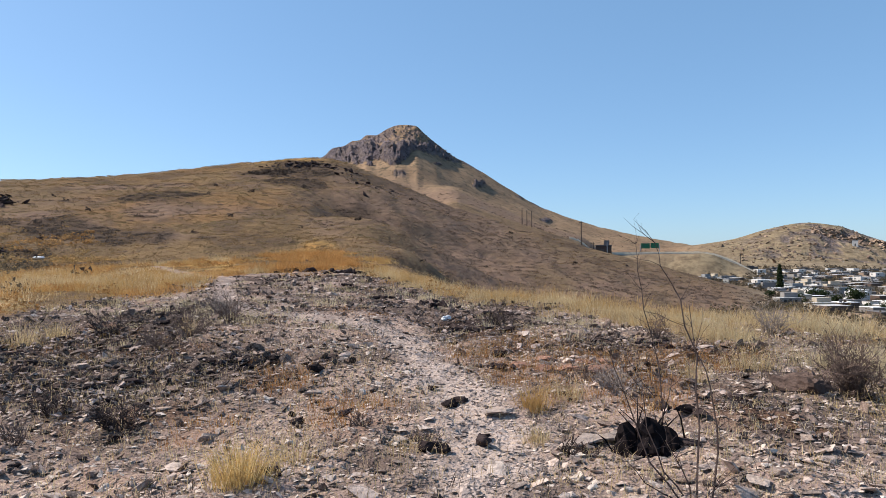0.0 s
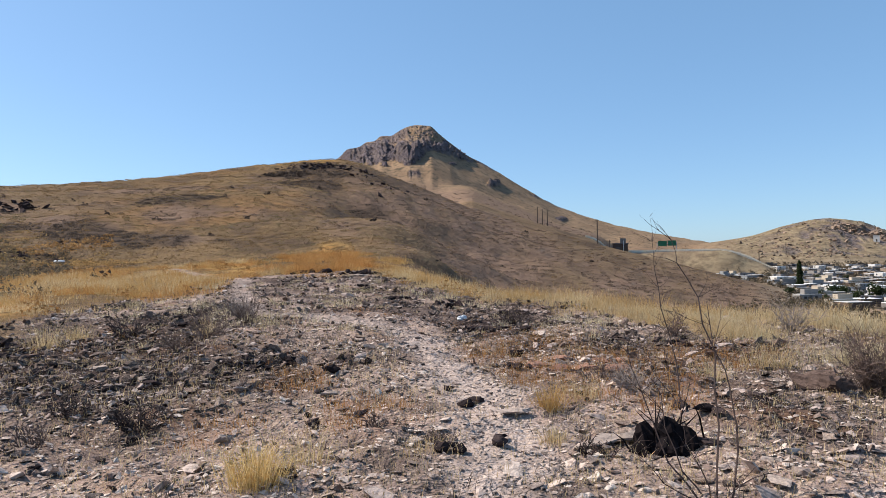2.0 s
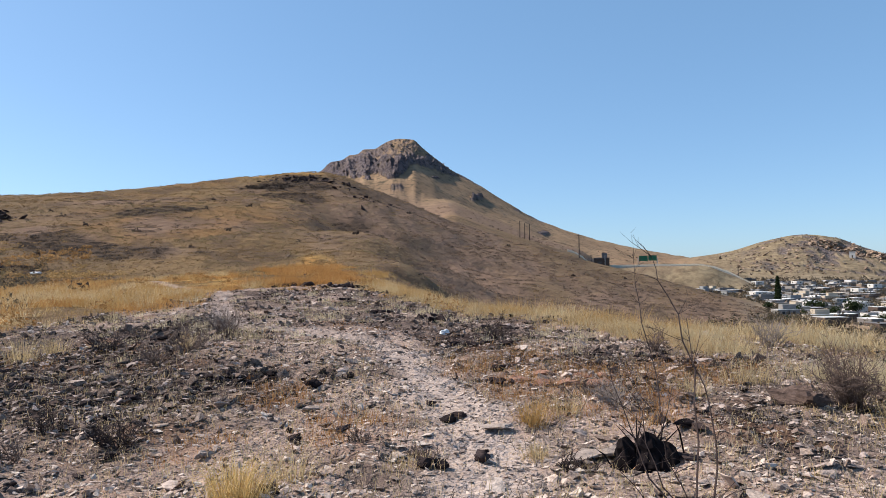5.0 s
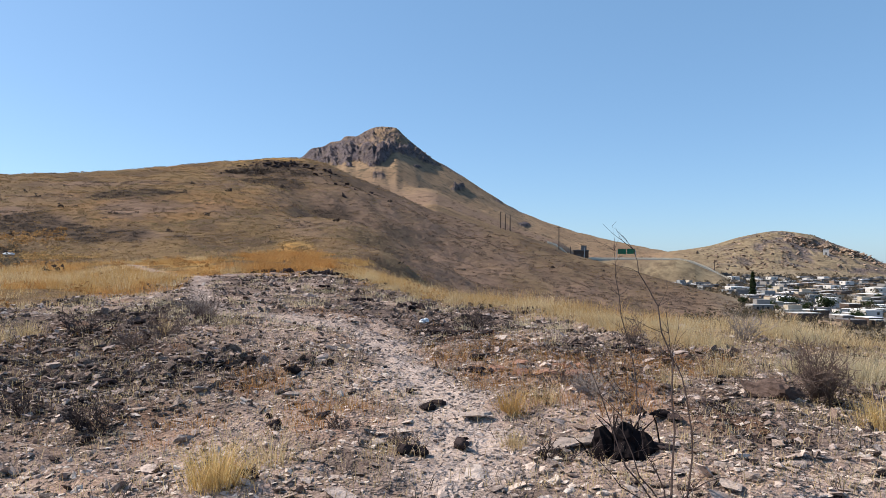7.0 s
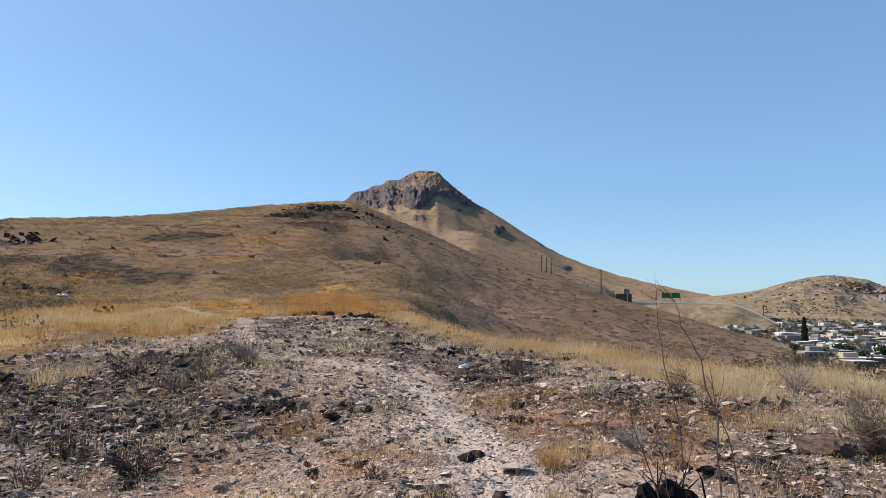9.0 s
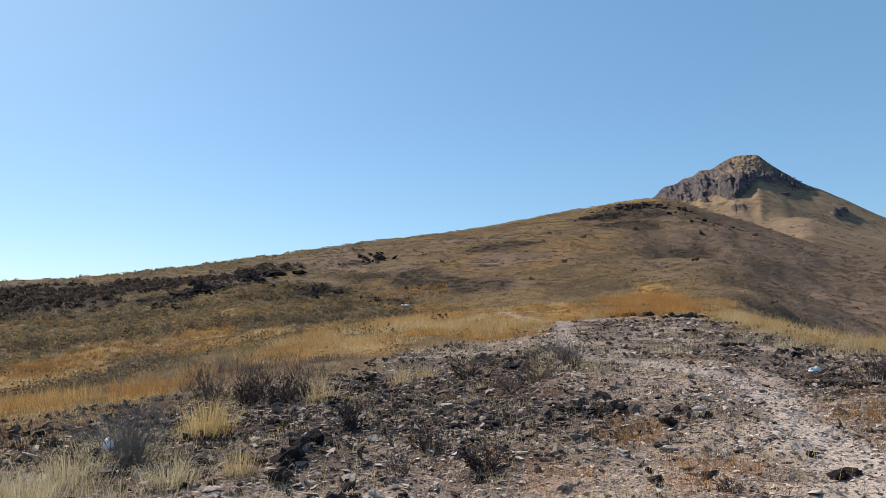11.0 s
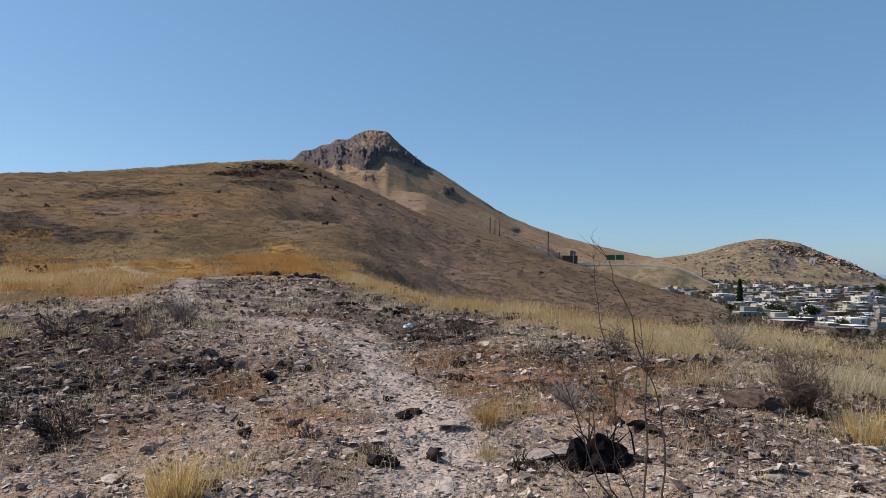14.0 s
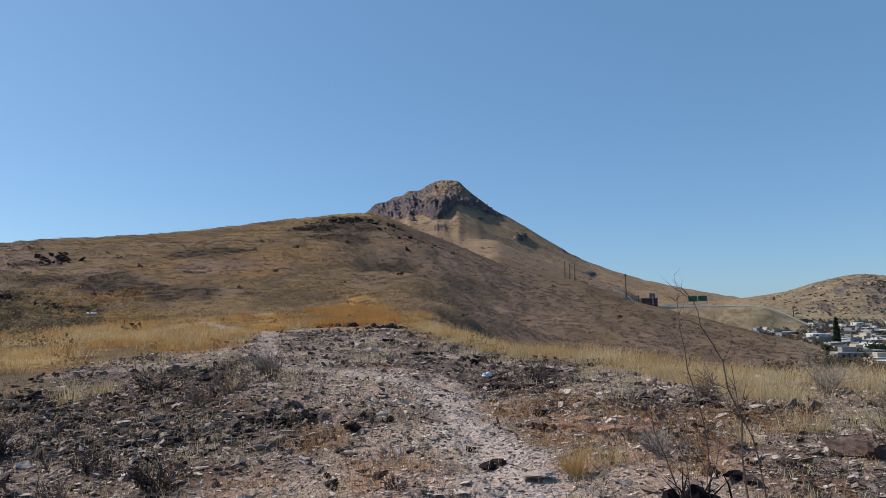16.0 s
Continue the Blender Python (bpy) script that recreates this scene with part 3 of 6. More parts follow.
# grey-olive shrubs, their unlit sides included as a darker colour
M_GREYSHRUB = blade_material("grey_shrub", ((0.0, (0.05, 0.041, 0.03)), (0.5, (0.11, 0.088, 0.062)), (1.0, (0.19, 0.15, 0.102))))
M_DULLGOLD = blade_material("dull_gold_grass", ((0.0, (0.22, 0.14, 0.062)), (0.5, (0.31, 0.205, 0.092)), (1.0, (0.41, 0.285, 0.14))))
M_THICKET = blade_material("thicket", ((0.0, (0.05, 0.039, 0.033)), (0.5, (0.09, 0.069, 0.057)), (1.0, (0.15, 0.118, 0.096))))
# olive bunches for the left slope, backlit shade painted into the colour
M_BUNCH = blade_material("bunch_grass", ((0.0, (0.13, 0.098, 0.052)), (0.5, (0.21, 0.158, 0.086)), (1.0, (0.32, 0.245, 0.138))))
M_OLIVE = blade_material("olive_grass", ((0.0, (0.145, 0.106, 0.057)), (0.5, (0.205, 0.152, 0.082)), (1.0, (0.28, 0.214, 0.118))))
# scrub colour lowered to include the shade of the gully slope
M_SCRUB = blade_material("dark_scrub", ((0.0, (0.022, 0.017, 0.015)), (0.5, (0.055, 0.042, 0.035)), (1.0, (0.12, 0.09, 0.07))))
M_CLOD = stone_material("dark_clods", (0.16, 0.115, 0.096), (0.018, 0.013, 0.012), "island", True)
M_SOOT = stone_material("sooty_stones", (0.33, 0.262, 0.238), (0.018, 0.013, 0.013), "island")
M_TWIG = plain_material("dead_twig", (0.13, 0.09, 0.075), 0.9, wear=0.5, scale=8)
M_GREYTWIG = plain_material("grey_twig", (0.24, 0.20, 0.18), 0.9, wear=0.5, scale=8)
M_DARKTWIG = plain_material("burnt_twig", (0.045, 0.03, 0.028), 0.9, wear=0.5, scale=8)
M_STONES = stone_material("loose_stones", (0.50, 0.395, 0.345), (0.04, 0.029, 0.027), "island")
M_GRAVEL = stone_material("gravel", (0.47, 0.38, 0.335), (0.13, 0.1, 0.088), "island")
M_STONE = stone_material("stone", (0.36, 0.27, 0.22), (0.12, 0.086, 0.07), "each")
M_DARKROCK = stone_material("dark_rock", (0.05, 0.037, 0.036), (0.014, 0.011, 0.012), "each")
M_REDROCK = stone_material("red_rock", (0.26, 0.14, 0.10), (0.16, 0.08, 0.06), "each")
M_BROWNROCK = stone_material("brown_rock", (0.15, 0.105, 0.088), (0.08, 0.056, 0.048), "each")
M_PALEROCK = stone_material("pale_rock", (0.34, 0.275, 0.24), (0.24, 0.195, 0.17), "each")
M_REDROCKS = stone_material("red_rocks", (0.285, 0.205, 0.15), (0.13, 0.09, 0.07), "island")
M_FARROCK = stone_material("crag_rock", (0.17, 0.138, 0.142), (0.09, 0.074, 0.078), "island")
M_CHAR = plain_material("charred_wood", (0.014, 0.011, 0.012), 0.95, wear=0.6, scale=9, spec=0.04)
M_WHITE = plain_material("white_plastic", (0.78, 0.79, 0.80), 0.4, wear=0.12, scale=6)

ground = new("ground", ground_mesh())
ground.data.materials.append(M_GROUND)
tagged(ground, "dry stony hill country with a footpath, hills and a rocky mountain", "ground", kind="structure")


# ---- building helpers ----
def place(az, r):
    return r * math.sin(radians(az)), r * math.cos(radians(az))


def height(x, y):
    return float(land(np.array([x]), np.array([y]))[0])


def part(name, bm, material, parent=None, label=""):
    """Links a bmesh as one mesh object, under a thing where one is given."""
    me = bpy.data.meshes.new(name)
    bm.to_mesh(me)
    bm.free()
    ob = new(name, me)
    if material:
        me.materials.append(material)
    if parent:
        ob.parent = parent
    if label:
        ob["label"] = label
    return ob


def raw(name, verts, faces, material, parent=None, smooth=False):
    me = bpy.data.meshes.new(name)
    me.from_pydata([tuple(v) for v in verts], [], faces)
    me.materials.append(material)
    if smooth:
        me.polygons.foreach_set("use_smooth", np.ones(len(me.polygons), bool))
    ob = new(name, me)
    if parent:
        ob.parent = parent
    return ob


def array_mesh(name, verts, tris, material, tone=None):
    """A mesh of triangles from numpy arrays."""
    me = bpy.data.meshes.new(name)
    me.vertices.add(len(verts))
    me.vertices.foreach_set("co", np.ascontiguousarray(verts, np.float32).ravel())
    me.loops.add(tris.size)
    me.loops.foreach_set("vertex_index", np.ascontiguousarray(tris, np.int32).ravel())
    me.polygons.add(len(tris))
    me.polygons.foreach_set("loop_start", np.arange(len(tris), dtype=np.int32) * 3)
    me.update(calc_edges=True)
    me.polygons.foreach_set("use_smooth", np.zeros(len(tris), bool))
    me.materials.append(material)
    if tone is not None:
        me.attributes.new("tone", "FLOAT", "POINT").data.foreach_set("value", np.asarray(tone, np.float32))
    return me


def blades(bx, by, bz, h, w, lean, bend=True, away=None):
    """Grass blades: one tapering, bent blade for each base point."""
    k = len(bx)
    turn = rng.uniform(0, 2 * np.pi, k)
    wx, wy = np.cos(turn) * w / 2, np.sin(turn) * w / 2
    away = rng.uniform(0, 2 * np.pi, k) if away is None else away
    tx, ty = np.cos(away) * lean * h, np.sin(away) * lean * h
    base = np.stack([bx, by, bz], -1)
    side = np.stack([wx, wy, np.zeros(k)], -1)
    tip = base + np.stack([tx, ty, h * np.sqrt(np.clip(1 - lean ** 2, 0.1, 1))], -1)
    if not bend:
        v = np.stack([base - side, base + side, tip], 1).reshape(-1, 3)
        f = np.arange(3 * k).reshape(-1, 3)
        return v, f
    mid = base + np.stack([tx * 0.32, ty * 0.32, h * 0.58], -1)
    v = np.stack([base - side, base + side, mid - side * 0.7, mid + side * 0.7, tip], 1).reshape(-1, 3)
    o = 5 * np.arange(k)[:, None]
    f = np.concatenate([o + [[0, 1, 3]], o + [[0, 3, 2]], o + [[2, 3, 4]]], 0)
    return v, f


def tufts(x, y, count, tall, wide, width, spread=0.5, bend=True, sink=0.03):
    """Many tufts of blades at the points given; count blades each."""
    z = land(x, y) - sink
    k = len(x)
    scale = rng.uniform(0.55, 1.3, k)
    ox, oy = rng.normal(0, 1, (2, k * count)) * np.repeat(wide * scale, count) * 0.36
    bx, by = np.repeat(x, count) + ox, np.repeat(y, count) + oy
    away = np.arctan2(oy, ox) + rng.normal(0, 0.7, k * count)
    bz = np.repeat(z, count)
    h = np.repeat(tall * scale, count) * rng.uniform(0.5, 1.15, k * count)
    lean = np.abs(rng.normal(0, spread, k * count)).clip(0, 0.9) if spread < 0.8 else rng.uniform(0.15, 0.95, k * count)
    w = np.repeat(np.broadcast_to(width, (k,)), count) * rng.uniform(0.7, 1.3, k * count)
    v, f = blades(bx, by, bz, h, w, lean, bend, away)
    return v, f, np.repeat(rng.uniform(0, 1, k), count * (5 if bend else 3))


def clumps(x, y, count, wide, tall, leaf, sink=0.05, tone=None):
    """Rounded bushy clumps: small leafy facets over a dome, count each."""
    k = len(x)
    s = rng.uniform(0.55, 1.35, k)
    q = np.repeat(np.arange(k), count)
    n = k * count
    a, up = rng.uniform(0, 2 * np.pi, n), rng.uniform(0.02, 1, n)
    flat = np.sqrt(1 - up * up)
    d = np.stack([flat * np.cos(a), flat * np.sin(a), up], -1)
    size = np.stack([np.broadcast_to(wide, (k,)) * s / 2, np.broadcast_to(wide, (k,)) * s / 2, np.broadcast_to(tall, (k,)) * s], -1)[q]
    p = np.stack([x, y, land(x, y) - sink], -1)[q] + d * size * rng.uniform(0.55, 1.08, n)[:, None]
    d = d + rng.normal(0, 0.45, (n, 3))
    d = d / np.linalg.norm(d, axis=1, keepdims=True)
    u = np.cross(d, rng.normal(0, 1, (n, 3)))
    u = u / np.linalg.norm(u, axis=1, keepdims=True)
    w = np.cross(d, u)
    half = (np.broadcast_to(leaf, (k,)) * s)[q][:, None] * rng.uniform(0.6, 1.3, (n, 1)) * 0.6
    v = np.stack([p + u * half * 1.3, p + (-0.6 * u + 0.8 * w) * half, p + (-0.6 * u - 0.8 * w) * half], 1).reshape(-1, 3)
    t = rng.uniform(0, 1, k) if tone is None else tone
    return v, np.arange(3 * n).reshape(-1, 3), np.repeat(t, 3 * count)


def stuff(name, chunks, material, label, category):
    vs, fs, ts, o = [], [], [], 0
    for v, f, *tone in chunks:
        vs.append(v)
        ts.append(tone[0] if tone else np.full(len(v), 0.5))
        fs.append(f + o)
        o += len(v)
    ob = new(name, array_mesh(name, np.concatenate(vs), np.concatenate(fs), material, np.concatenate(ts)))
    return tagged(ob, label, category, kind="stuff")


def scatter(k, az0, az1, r0, r1, power=1.0):
    az = rng.uniform(az0, az1, k)
    r = r0 + (r1 - r0) * rng.uniform(0, 1, k) ** power
    return r * np.sin(np.radians(az)), r * np.cos(np.radians(az)), az, r


def knoll_edge(az):
    return curve(az, BEARINGS, KNOLL_R)


# ---- grass and brush of the land ----
def keep(mask, *arrays):
    return [a[mask] for a in arrays]


def grass_of_the_land():
    # tall golden grass on the saddle, the swale and the rim of the knoll
    x, y, az, r = scatter(88000, -84, 48, 9, 185, 1.05)
    d = patches(x, y, GOLD, 12) * (1 - trail(x, y)) * (0.15 + 0.85 * (noise2(x / 1.9, y / 1.9, 57) + 0.8 * noise2(x / 6, y / 6, 58) > -0.1))
    m = rng.uniform(0, 1, len(x)) < d * np.where(r < 30, 0.55, 1)
    x, y, az, r = keep(m, x, y, az, r)
    tone = 0.7 * noise2(x / 2.2, y / 2.2, 55) + 0.5 * noise2(x / 8, y / 8, 56) + 0.2 * rng.normal(0, 1, len(x))
    tone = tone + np.where((az > -17.5) & (az < -5) & (r > 48), -0.6, 0) + np.where((az < -19) & (az > -34), 0.2, 0) + np.where(az < -38, -0.22, 0)
    lush = 1.25 * step(-0.35, 0.75, noise2(x / 1.9, y / 1.9, 57) + 0.8 * noise2(x / 6, y / 6, 58)) * (1 + 0.45 * step(-19, -14, az))
    right = az > -7
    for name, pick, mat, label in (
            ("pale_grass", (tone > 0.3) & ~right, M_STRAW, "pale dry grass among the golden grass"),
            ("russet_grass", (tone <= -0.3) & (az <= -34), M_RUSSET, "russet dry grass on the slope beside the knoll"),
            ("golden_grass", (tone > -0.3) & (tone <= 0.3) & ~right, M_GOLD, "tall golden dry grass on the saddle"),
            ("rust_grass", (tone <= -0.3) & ~right & (az > -34), M_REDGRASS, "rust-brown dry grass among the golden grass"),
            ("straw_grass", right & (tone > -0.25), M_STRAW, "pale straw-coloured dry grass along the rim"),
            ("amber_grass", right & (tone <= -0.25), M_GOLD, "amber dry grass along the rim")):
        px, py, pr, pl = keep(pick, x, y, r, lush)
        near = pr < 30
        mid = (pr >= 30) & (pr < 88)
        chunks = [tufts(px[near], py[near], 24, 0.16 + 0.3 * pl[near], 0.45, 0.003 + 0.0003 * pr[near], 0.85),
                  tufts(px[mid], py[mid], 34, 0.14 + 0.4 * pl[mid], 0.75, 0.003 + 0.0005 * pr[mid], 0.85, bend=False)]
        stuff(name, chunks, mat, label, "grass")
    far = r >= 88
    stuff("upslope_grass", [clumps(x[far], y[far], 12, 1.1, 0.3, 0.2)], M_DULLGOLD, "dull golden grass patches higher on the slope", "grass")
    # tall fluffy grass standing along the eastern rim of the knoll
    x, y, az, r = scatter(4400, -2, 46, -1, 1, 1.0)
    r = knoll_edge(az) + 1 + 7 * (rng.uniform(-0.6 - 0.5 * step(12, 30, az), 1, len(r))) * (0.4 + knoll_edge(az) / 40)
    x, y = r * np.sin(np.radians(az)), r * np.cos(np.radians(az))
    lump = noise2(x / 1.7, y / 1.7, 63) + 0.7 * noise2(x / 5, y / 5, 64)
    m = rng.uniform(0, 1, len(x)) < 0.1 + 0.8 * step(-0.1, 0.6, lump)
    x, y, az, r, lump = keep(m, x, y, az, r, lump)
    tint = noise2(x / 3, y / 3, 65) + 0.3 * rng.normal(0, 1, len(x)) - (az - 19) / 12
    for name, pick, mat, label in (("rim_grass", tint > 0.5, M_GOLD, "tall golden grass standing along the rim"),
                                   ("rim_straw", (tint <= 0.5) & (tint > -0.5), M_STRAW, "tall straw-coloured grass standing along the rim"),
                                   ("rim_pale_grass", tint <= -0.5, M_PALE, "pale dull grass standing along the rim")):
        px, py, pr, pl = keep(pick, x, y, r, lump)
        high = pl > 0.3
        stuff(name, [tufts(px[high], py[high], 36, 0.4, 0.6, 0.0025 + 0.00025 * pr[high], 0.85),
                     tufts(px[~high], py[~high], 18, 0.2, 0.45, 0.0025 + 0.00025 * pr[~high], 0.85)], mat, label, "grass")
    # thin dry tufts between the stones
    x, y, az, r = scatter(9000, -84, 52, 3.6, 34, 0.75)
    m = (rng.uniform(0, 1, len(x)) < (0.32 + 0.45 * (noise2(x / 1.7, y / 1.7, 66) > 0.15)) * (1 - trail(x, y)))
    m &= r < knoll_edge(az) + 4
    x, y, az, r = keep(m, x, y, az, r)
    rust = (noise2(x / 2.6, y / 2.6, 67) > 0.25) | (patches(x, y, RUST, 23) > 0.4)
    stuff("dry_stubble", [tufts(x[~rust], y[~rust], 14, 0.15, 0.2, 0.005, 0.9)], M_STRAW, "short dry grass stubble between stones", "grass")
    stuff("rusty_stubble", [tufts(x[rust], y[rust], 14, 0.14, 0.2, 0.005, 0.9)], M_RUST, "short rusty dead weeds between stones", "grass")
    x, y, az, r = scatter(2200, -30, 28, 6, 16, 0.8)
    m = rng.uniform(0, 1, len(x)) < patches(x, y, RUST, 23) * (1 - trail(x, y))
    x, y = keep(m, x, y)
    stuff("rust_weeds", [tufts(x, y, 12, 0.2, 0.3, 0.005, 0.85)], M_RUST, "rust-brown dead weeds beside the path", "weeds")
    # pale tussocks between the rocks on top of the knoll
    x, y, az, r = scatter(520, -30, 14, 14, 44, 0.9)
    m = (rng.uniform(0, 1, len(x)) < 0.2 + 0.6 * (noise2(x / 4, y / 4, 62) > 0.1)) & (trail(x, y) < 0.1) & (r < knoll_edge(az))
    x, y, r = keep(m, x, y, r)
    stuff("knoll_tussocks", [tufts(x, y, 40, 0.2 + 0.004 * r, 0.4, 0.003 + 0.0003 * r, 0.7)], M_PALE, "small pale straw tussocks between rocks on the knoll", "grass")
    # straw grass on the slope beside the knoll
    x, y, az, r = scatter(3200, -72, -40, 5.5, 13, 0.9)
    m = rng.uniform(0, 1, len(x)) < patches(x, y, [(-57, 7.6, 7, 1.7), (-50, 9.0, 5, 1.5), (-64, 9.5, 6, 1.6), (-54, 6.2, 5, 0.8)], 27) * (noise2(x / 0.7, y / 0.7, 59) > 0.25) * 0.34
    x, y = keep(m, x, y)
    stuff("slope_straw", [tufts(x, y, 60, 0.22, 0.36, 0.0028, 0.85)], M_PALE, "pale straw grass spreading down the slope", "grass")
    # low dark weeds among the stones
    x, y, az, r = scatter(5200, -84, 52, 4, 40, 0.75)
    m = (rng.uniform(0, 1, len(x)) < (0.15 + 0.7 * (noise2(x / 2.3, y / 2.3, 68) > 0.2)) * (1 - trail(x, y))) & (r < knoll_edge(az) + 3)
    x, y, az, r = keep(m, x, y, az, r)
    stuff("dark_weeds", [tufts(x, y, 16, 0.18, 0.24, 0.006, 0.9)], M_BRUSH, "low dark burnt weeds among stones", "weeds")
    # grass clumps on the slopes
    x, y, az, r = scatter(48000, -84, 34, 14, 352, 1.0)
    b = patches(x, y, BRUSH, 14, 0.25)
    g = patches(x, y, GOLD, 12)
    edge = curve(az, BEARINGS, CREST_R)
    m = (scrub_at(x, y) < 0.4) & (r < edge + 3) & (r > knoll_edge(az) + 1.5) & (rng.uniform(0, 1, len(x)) > 0.9 * b) & ((g < 0.5) | (r > 88)) & (rng.uniform(0, 1, len(x)) > 0.75 * step(-9, -3, az))
    x, y, az, r = keep(m, x, y, az, r)
    close = r < 62
    left = close & (az < -33)
    for name, pick, mat, label in (("swale_grass", close & ~left, M_DULLGOLD, "dull golden dry grass on the slopes below the knoll"),
                                   ("gully_grass", left, M_BUNCH, "olive-brown grass bunches on the slope below the knoll")):
        stuff(name, [tufts(x[pick], y[pick], 14, 0.3, 0.5, 0.004 + 0.0006 * r[pick], 0.85, bend=False)], mat, label, "grass")
    x, y, az, r = keep(~close, x, y, az, r)
    olive = noise2(x / 14, y / 14, 71) + 0.5 * noise2(x / 4, y / 4, 72) - 0.2 > 0
    t = np.clip(0.5 + 0.3 * noise2(x / 9, y / 9, 74) + 0.1 * rng.normal(0, 1, len(x)), 0, 1)
    # left of this bearing the tussocks take the colour darkened for shade
    shade = az < -34
    stuff("gully_tussocks", [clumps(x[shade], y[shade], 10, 0.9 + 0.003 * r[shade], 0.4, 0.13 + 0.0011 * r[shade], tone=t[shade])], M_BUNCH, "olive-brown grass tussocks on the left slope, coloured darker for backlit shade", "grass")
    x, y, az, r, t, olive = keep(~shade, x, y, az, r, t, olive)
    grow_wide, grow_leaf = 0.8 + 0.005 * r, 0.09 + 0.0008 * r
    stuff("slope_grass", [clumps(x[~olive], y[~olive], 15, grow_wide[~olive], np.where(r[~olive] > 190, 0.07, 0.13), grow_leaf[~olive], tone=t[~olive])], M_SLOPE, "dry brown grass clumps on the hillside", "grass")
    stuff("olive_grass", [clumps(x[olive], y[olive], 15, grow_wide[olive], np.where(r[olive] > 190, 0.07, 0.13), grow_leaf[olive], tone=t[olive])], M_OLIVE, "dull olive-brown grass clumps on the hillside", "grass")
    # dark leafless brush on the slopes
    x, y, az, r = scatter(52000, -84, 34, 12, 350, 0.9)
    b = patches(x, y, BRUSH, 14, 0.25)
    edge = curve(az, BEARINGS, CREST_R)
    q = patches(x, y, THICKET, 29, 0.5, 0.5)
    lumps = noise2(az * 0.55, r / 8, 77) + 0.5 * noise2(x / 5, y / 5, 79) > 0.15
    m = (r < edge) & (r > 46) & (r > knoll_edge(az) + 4) & (rng.uniform(0, 1, len(x)) < np.maximum(0.95 * q, np.where(lumps, 0.04 + 0.5 * b, 0.01 + 0.2 * b + 0.15 * step(-8, -3, az))) * (1 - 0.6 * patches(x, y, GOLD, 12)))
    x, y, az, r = keep(m, x, y, az, r)
    thick = q[m] > 0.35
    high = (0.28 + 0.0008 * r) * np.where(r > edge[m] - 30, 0.35, 1)
    for name, pick, mat, label in (("hillside_brush", ~thick, M_HILLBRUSH, "grey-brown leafless scrub covering the hillside"),
                                   ("brush_thicket", thick, M_THICKET, "dark leafless thickets streaking the hillside")):
        stuff(name, [clumps(x[pick], y[pick], 22, 0.9 + 0.006 * r[pick], 0.7 * high[pick], 0.1 + 0.0009 * r[pick])], mat, label, "scrub")
    x, y, az, r = scatter(30000, -84, 20, 50, 340, 0.9)
    m = (rng.uniform(0, 1, len(x)) < 0.95 * scrub_at(x, y) + 0.004) & (r > knoll_edge(az) + 2) & (r < curve(az, BEARINGS, CREST_R) - 20)
    x, y, az, r = keep(m, x, y, az, r)
    stuff("dark_scrub", [clumps(x, y, 16, 1.0 + 0.004 * r, 0.45 + 0.0022 * r, 0.15 + 0.002 * r)], M_SCRUB, "dense leafless scrub in patches, coloured dark for the gully slope's shade", "scrub")
    # round greyish shrubs dotted over the near slopes
    x, y, az, r = scatter(4300, -84, -30, 40, 150, 1.0)
    m = (rng.uniform(0, 1, len(x)) < 0.05 + 0.85 * (noise2(x / 9, y / 9, 69) + 0.6 * noise2(x / 3.2, y / 3.2, 70) > 0.12)) & (patches(x, y, GOLD, 12) < 0.5) & (r < 100 + 0.6 * (az + 90))
    x, y, az, r = keep(m, x, y, az, r)
    stuff("grey_shrubs", [clumps(x, y, 36, 1.6, 0.95, 0.09 + 0.001 * r)], M_GREYSHRUB, "round grey-olive shrubs dotted over the near slope", "shrubs")
    # pale bunches of grass between the shrubs
    x, y, az, r = scatter(5200, -84, -32, 52, 118, 1.1)
    m = (rng.uniform(0, 1, len(x)) < 0.6) & (patches(x, y, GOLD, 12) < 0.5) & (scrub_at(x, y) < 0.3)
    x, y, az, r = keep(m, x, y, az, r)
    stuff("bunch_grass", [clumps(x, y, 20, 0.9, 0.42, 0.08 + 0.001 * r)], M_BUNCH, "pale olive bunches of grass on the near slope", "grass")
    # russet and straw grass in drifts between the shrubs
    x, y, az, r = scatter(9000, -84, -27, 48, 150, 1.0)
    drift = noise2(x / 12, y / 12, 83) + 0.5 * noise2(x / 4, y / 4, 84)
    m = (np.abs(drift) > 0.3) & (scrub_at(x, y) < 0.3) & (rng.uniform(0, 1, len(x)) < 0.8)
    x, y, az, r, drift = keep(m, x, y, az, r, drift)
    for name, pick, mat, label in (("russet_drifts", drift > 0, M_RUSSET, "russet dry grass in drifts on the slope"),
                                   ("straw_drifts", drift <= 0, M_DULLGOLD, "dull straw-coloured grass in drifts on the slope")):
        stuff(name, [clumps(x[pick], y[pick], 14, 1.2, 0.45, 0.1 + 0.001 * r[pick])], mat, label, "grass")
    # low brown shrubs between the golden tussocks
    x, y, az, r = scatter(2000, -84, 2, 22, 88, 0.9)
    m = (rng.uniform(0, 1, len(x)) < 0.4) & (patches(x, y, GOLD, 12) > 0.4) & (trail(x, y) < 0.2)
    x, y, az, r = keep(m, x, y, az, r)
    stuff("low_shrubs", [clumps(x, y, 40, 0.9, 0.45, 0.06 + 0.001 * r)], M_RUSSET, "low brown shrubs between golden tussocks", "shrubs")
    # fine leafless brush close to the knoll
    x, y, az, r = scatter(9000, -84, 30, 10, 48, 0.9)
